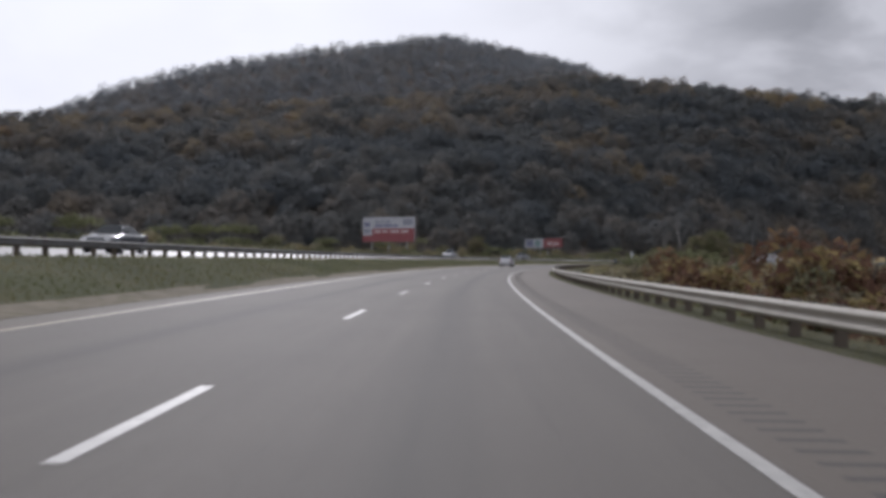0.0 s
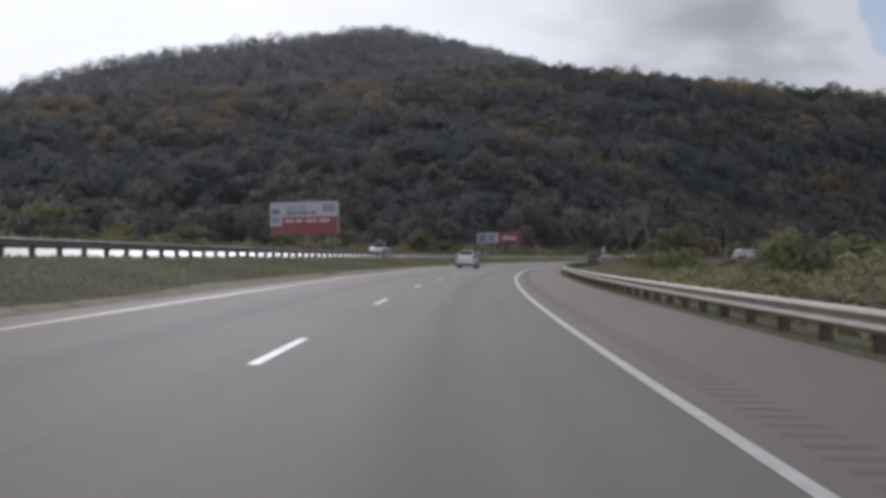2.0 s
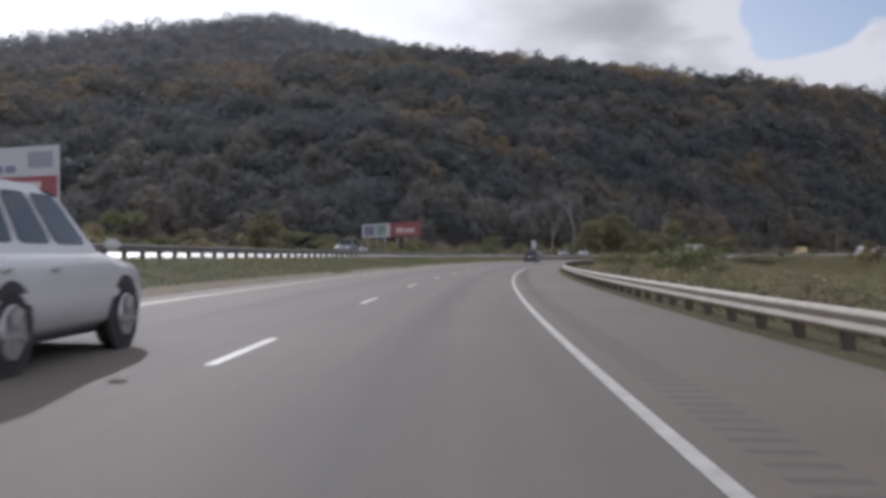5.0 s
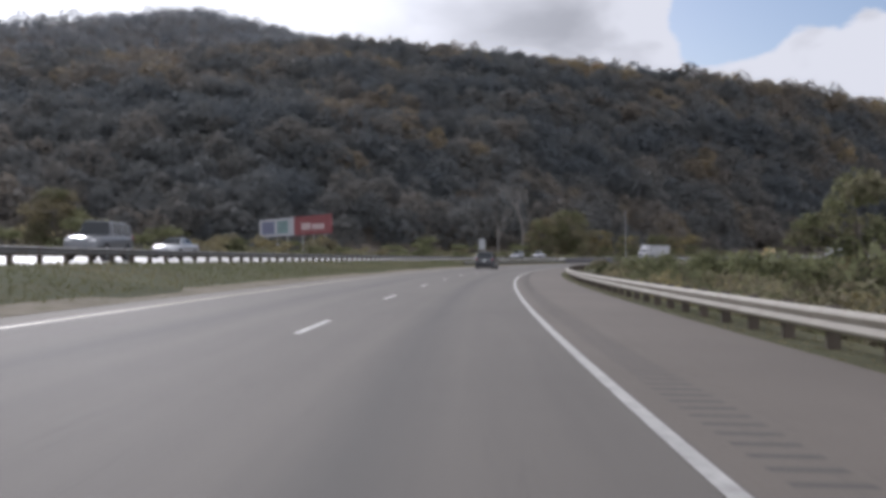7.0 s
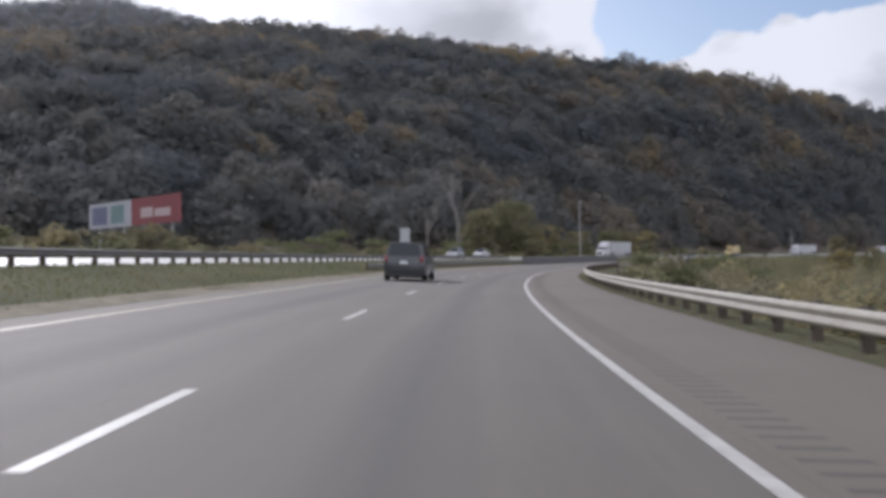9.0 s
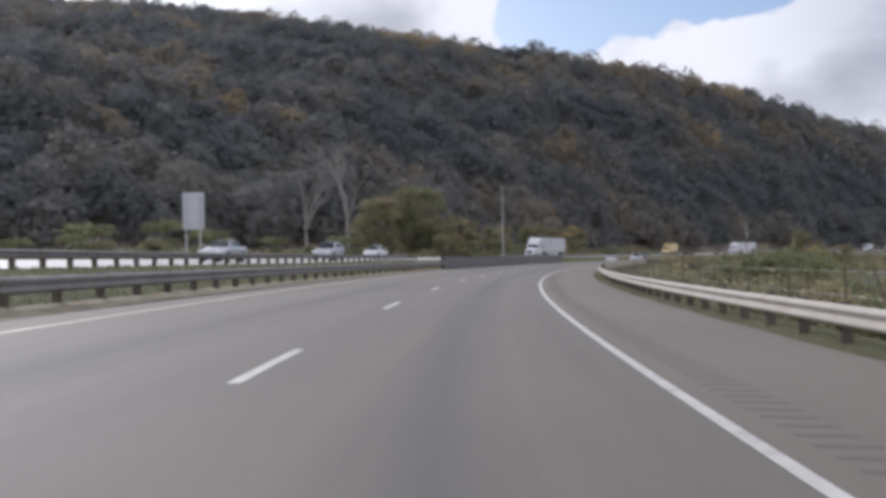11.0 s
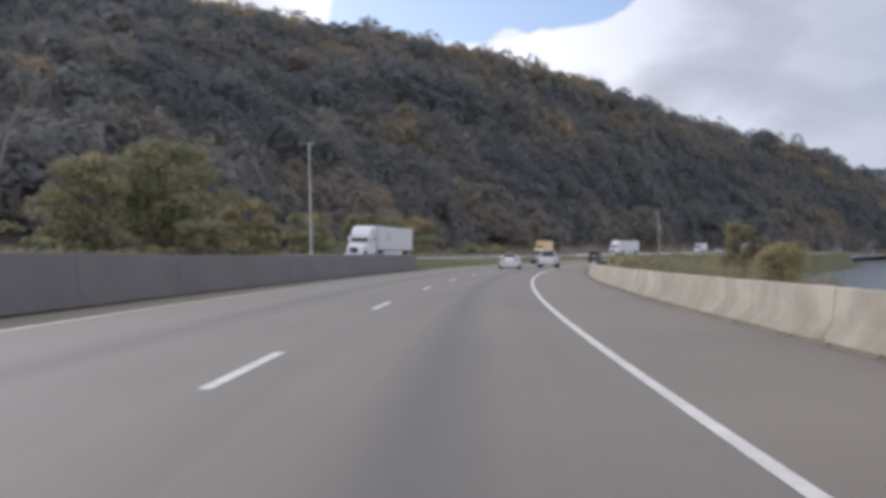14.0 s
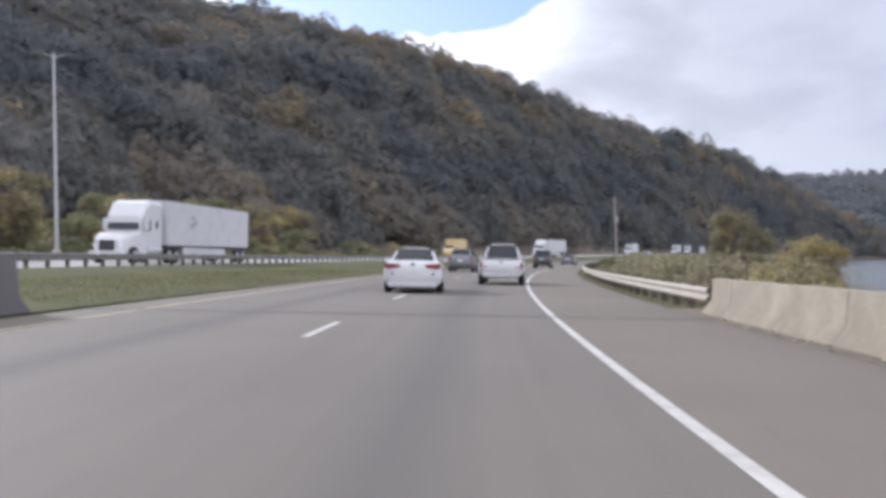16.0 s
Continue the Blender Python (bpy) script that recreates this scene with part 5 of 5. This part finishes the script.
for x in (-5.0, 0.0, 5.0):
    slab("leg", x - 0.15, x + 0.15, -3.0, 8.2, 0.3, 0.6, M_POLE, big)
slab("catwalk", -W2, W2, 2.2, 2.35, -0.9, 0.2, M_OLDSTEEL, big)
put(big, board_pose((-23.8, 239.4), (-9.7, 231.2), 2.6))

for a, b, red in (((27.1, 404.7), (33.0, 390.8), False), ((33.2, 390.4), (39.0, 376.6), True)):
    bb = thing("billboard", "red billboard with pale print" if red else "white billboard with two dark pictures", "billboard", "paired billboards")
    W2 = math.dist(a, b) / 2
    f = slab("panel", -W2, W2, 0, 3.5, 0, 0.25, M_SIGN_RED if red else M_SIGN_WHITE, bb)
    if red:
        slab("print_line", -W2 + 3.2, -W2 + 7.0, 0.9, 2.2, -0.04, 0, M_SIGN_PALE, f)
        slab("print_line", -W2 + 7.6, W2 - 2.6, 0.9, 1.9, -0.04, 0, M_SIGN_PALE, f)
    else:
        slab("picture", -W2 + 1.2, -0.5, 0.5, 3.0, -0.04, 0, M_SIGN_BLUE, f)
        slab("picture", 0.8, W2 - 2.0, 0.5, 3.0, -0.04, 0, M_SIGN_GREEN, f)
    for x in (-4.5, 0, 4.5):
        slab("leg", x - 0.15, x + 0.15, -6.0, 3.3, 0.25, 0.55, M_POLE, bb)
    slab("catwalk", -W2, W2, -0.4, -0.28, -0.8, 0.2, M_OLDSTEEL, bb)
    put(bb, board_pose(a, b, 6.2))

sign = thing("road_sign", "back of a tall metal road sign on two posts", "road sign")
slab("panel", -0.55, 0.55, 1.7, 3.5, 0, 0.02, M_SIGN_BACK, sign)
for z in (2.0, 2.6, 3.2):
    slab("stiffener", -0.52, 0.52, z, z + 0.06, -0.04, 0.0, M_POLE, sign)
for x in (-0.35, 0.35):
    slab("post", x - 0.04, x + 0.04, -0.4, 3.4, -0.09, -0.04, M_POLE, sign)
put(sign, stand(360.6, -15.3, lean=False) @ pose(0, 0, 0, 0, 0, 0))


def lamp_pole(label, height):
    ob = thing("lamp_post", label, "lamp post")
    bm = bmesh.new()
    tube(bm, (0, 0, -1), (0, 0, height), 0.16, 0.08, 12)
    part("pole", bm, M_POLE, ob)
    for sd in (-1, 1):
        bm = bmesh.new()
        tube(bm, (0, 0, height - 0.3), (sd * 0.8, 0, height - 0.05), 0.05, 0.04, 8)
        arm = part("arm", bm, M_POLE, ob)
        bm = bmesh.new()
        box(bm, (min(sd * 0.7, sd * 1.3), -0.18, height - 0.12), (max(sd * 0.7, sd * 1.3), 0.18, height + 0.05), 0.04)
        part("lamp_head", bm, M_OLDSTEEL, arm)
    bm = bmesh.new()
    box(bm, (-0.25, -0.25, -0.8), (0.25, 0.25, 0.35), 0.03)
    part("base", bm, M_CONCRETE, ob)
    return ob


put(lamp_pole("tall slim grey lamp post with two short arms", 14.8), Matrix.Translation((148.2, 503.8, 2.0)))


def utility_pole(label, height):
    ob = thing("utility_pole", label, "utility pole")
    bm = bmesh.new()
    tube(bm, (0, 0, -2), (-0.1, 0, height), 0.17, 0.11, 10)
    part("pole", bm, M_TIMBER, ob)
    bm = bmesh.new()
    box(bm, (-0.9, -0.06, height - 0.9), (0.7, 0.06, height - 0.76), 0.01)
    part("crossarm", bm, M_TIMBER, ob)
    bm = bmesh.new()
    tube(bm, (0.28, 0, height * 0.62), (0.28, 0, height * 0.70), 0.2, 0.2, 10)
    part("transformer", bm, M_POLE, ob)
    return ob


put(utility_pole("leaning wooden utility pole with a transformer", 10.0), Matrix.Translation(at(600, 6.0, 0)) @ pose(0, 0, 0, 0, -2, 20))

# wire fences on the slope, before and beyond the bridge
def wire_fence(s0, s1, u, height):
    fence = thing("wire_fence", "thin grey wire fence on the slope", "fence", "wire fences")
    bm = bmesh.new()
    tube(bm, (0, 0, -0.2), (0, 0, height), 0.02, 0.02, 6)
    post = part("fence_post", bm, M_POST, fence)
    for i, s in enumerate(np.arange(s0, s1, 4.2)):
        m = Matrix.Translation(at(s, u, 0)) @ Matrix.Rotation(heading(s), 4, "Z")
        if i:
            share(post, fence, m)
        else:
            post.matrix_basis = m
    for z in (0.3, 0.6, 0.9):
        h = z * height
        sweep("wire", s0, s1 - 2, 3.0, lambda s: [(u, gz(s, u) + h), (u + 0.008, gz(s, u) + h), (u + 0.008, gz(s, u) + h + 0.008), (u, gz(s, u) + h + 0.008)], M_POLE, fence, close=True)


wire_fence(318, 394, 7.4, 1.7)
wire_fence(480, 560, 6.6, 1.45)

# a short low rail, half torn away, where the guard rail meets the parapet
low_rail = thing("low_rail", "short bent steel rub rail at the bridge's end", "guard rail")
sweep("beam", 391.0, 395.2, 0.6, lambda s: [(4.66 + 0.10 * (395 - s) / 9, road_z(s, 4.7) + 0.20 - 0.02 * (395 - s)), (4.62 + 0.10 * (395 - s) / 9, road_z(s, 4.7) + 0.29 - 0.02 * (395 - s)), (4.66 + 0.10 * (395 - s) / 9, road_z(s, 4.7) + 0.38 - 0.02 * (395 - s)), (4.67 + 0.10 * (395 - s) / 9, road_z(s, 4.7) + 0.29 - 0.02 * (395 - s))], M_STEEL, low_rail, close=True)
bm = bmesh.new()
box(bm, (-0.05, -0.06, -0.2), (0.05, 0.06, 0.30), 0.01)
part("post", bm, M_POST, low_rail).matrix_basis = stand(392.6, 4.80)


M_HOUSE = material("faded_house_siding", (0.30, 0.30, 0.31), 0.8, vary=0.15, grain=3, coarse=0.3)


# pale houses at the water's edge under the far end of the hill
def house(label, w, d, h):
    ob = thing("house", label, "house", "riverside houses")
    bm = bmesh.new()
    box(bm, (-w / 2, -d / 2, -6), (w / 2, d / 2, h))
    wall = part("wall", bm, M_HOUSE, ob)
    bm = bmesh.new()
    v = [bm.verts.new(p) for p in ((-w / 2 - 0.4, -d / 2 - 0.4, h), (w / 2 + 0.4, -d / 2 - 0.4, h), (w / 2 + 0.4, d / 2 + 0.4, h), (-w / 2 - 0.4, d / 2 + 0.4, h), (-w / 2 - 0.4, 0, h + d * 0.28), (w / 2 + 0.4, 0, h + d * 0.28))]
    for q in ((0, 1, 5, 4), (2, 3, 4, 5), (1, 2, 5), (3, 0, 4), (3, 2, 1, 0)):
        bm.faces.new([v[i] for i in q])
    part("roof", bm, M_CAR_GREY, ob)
    for i in range(3):
        x = -w / 2 + w * (i + 0.5) / 3
        win = slab("window", x - 0.4, x + 0.4, h * 0.4, h * 0.75, -d / 2 - 0.03, -d / 2 + 0.02, M_GLASS, ob)
    return ob


h0 = put(house("small pale house at the foot of the hill", 8.5, 5, 2.3), Matrix.Translation((663, 840, 5)) @ pose(0, 0, 0, 0, 0, -60))
for x, y, z, a in ((725, 860, 5, -50), (800, 886, 4, -60), (865, 910, 3, -40)):
    copy_thing(h0, Matrix.Translation((x, y, z)) @ pose(0, 0, 0, 0, 0, a))
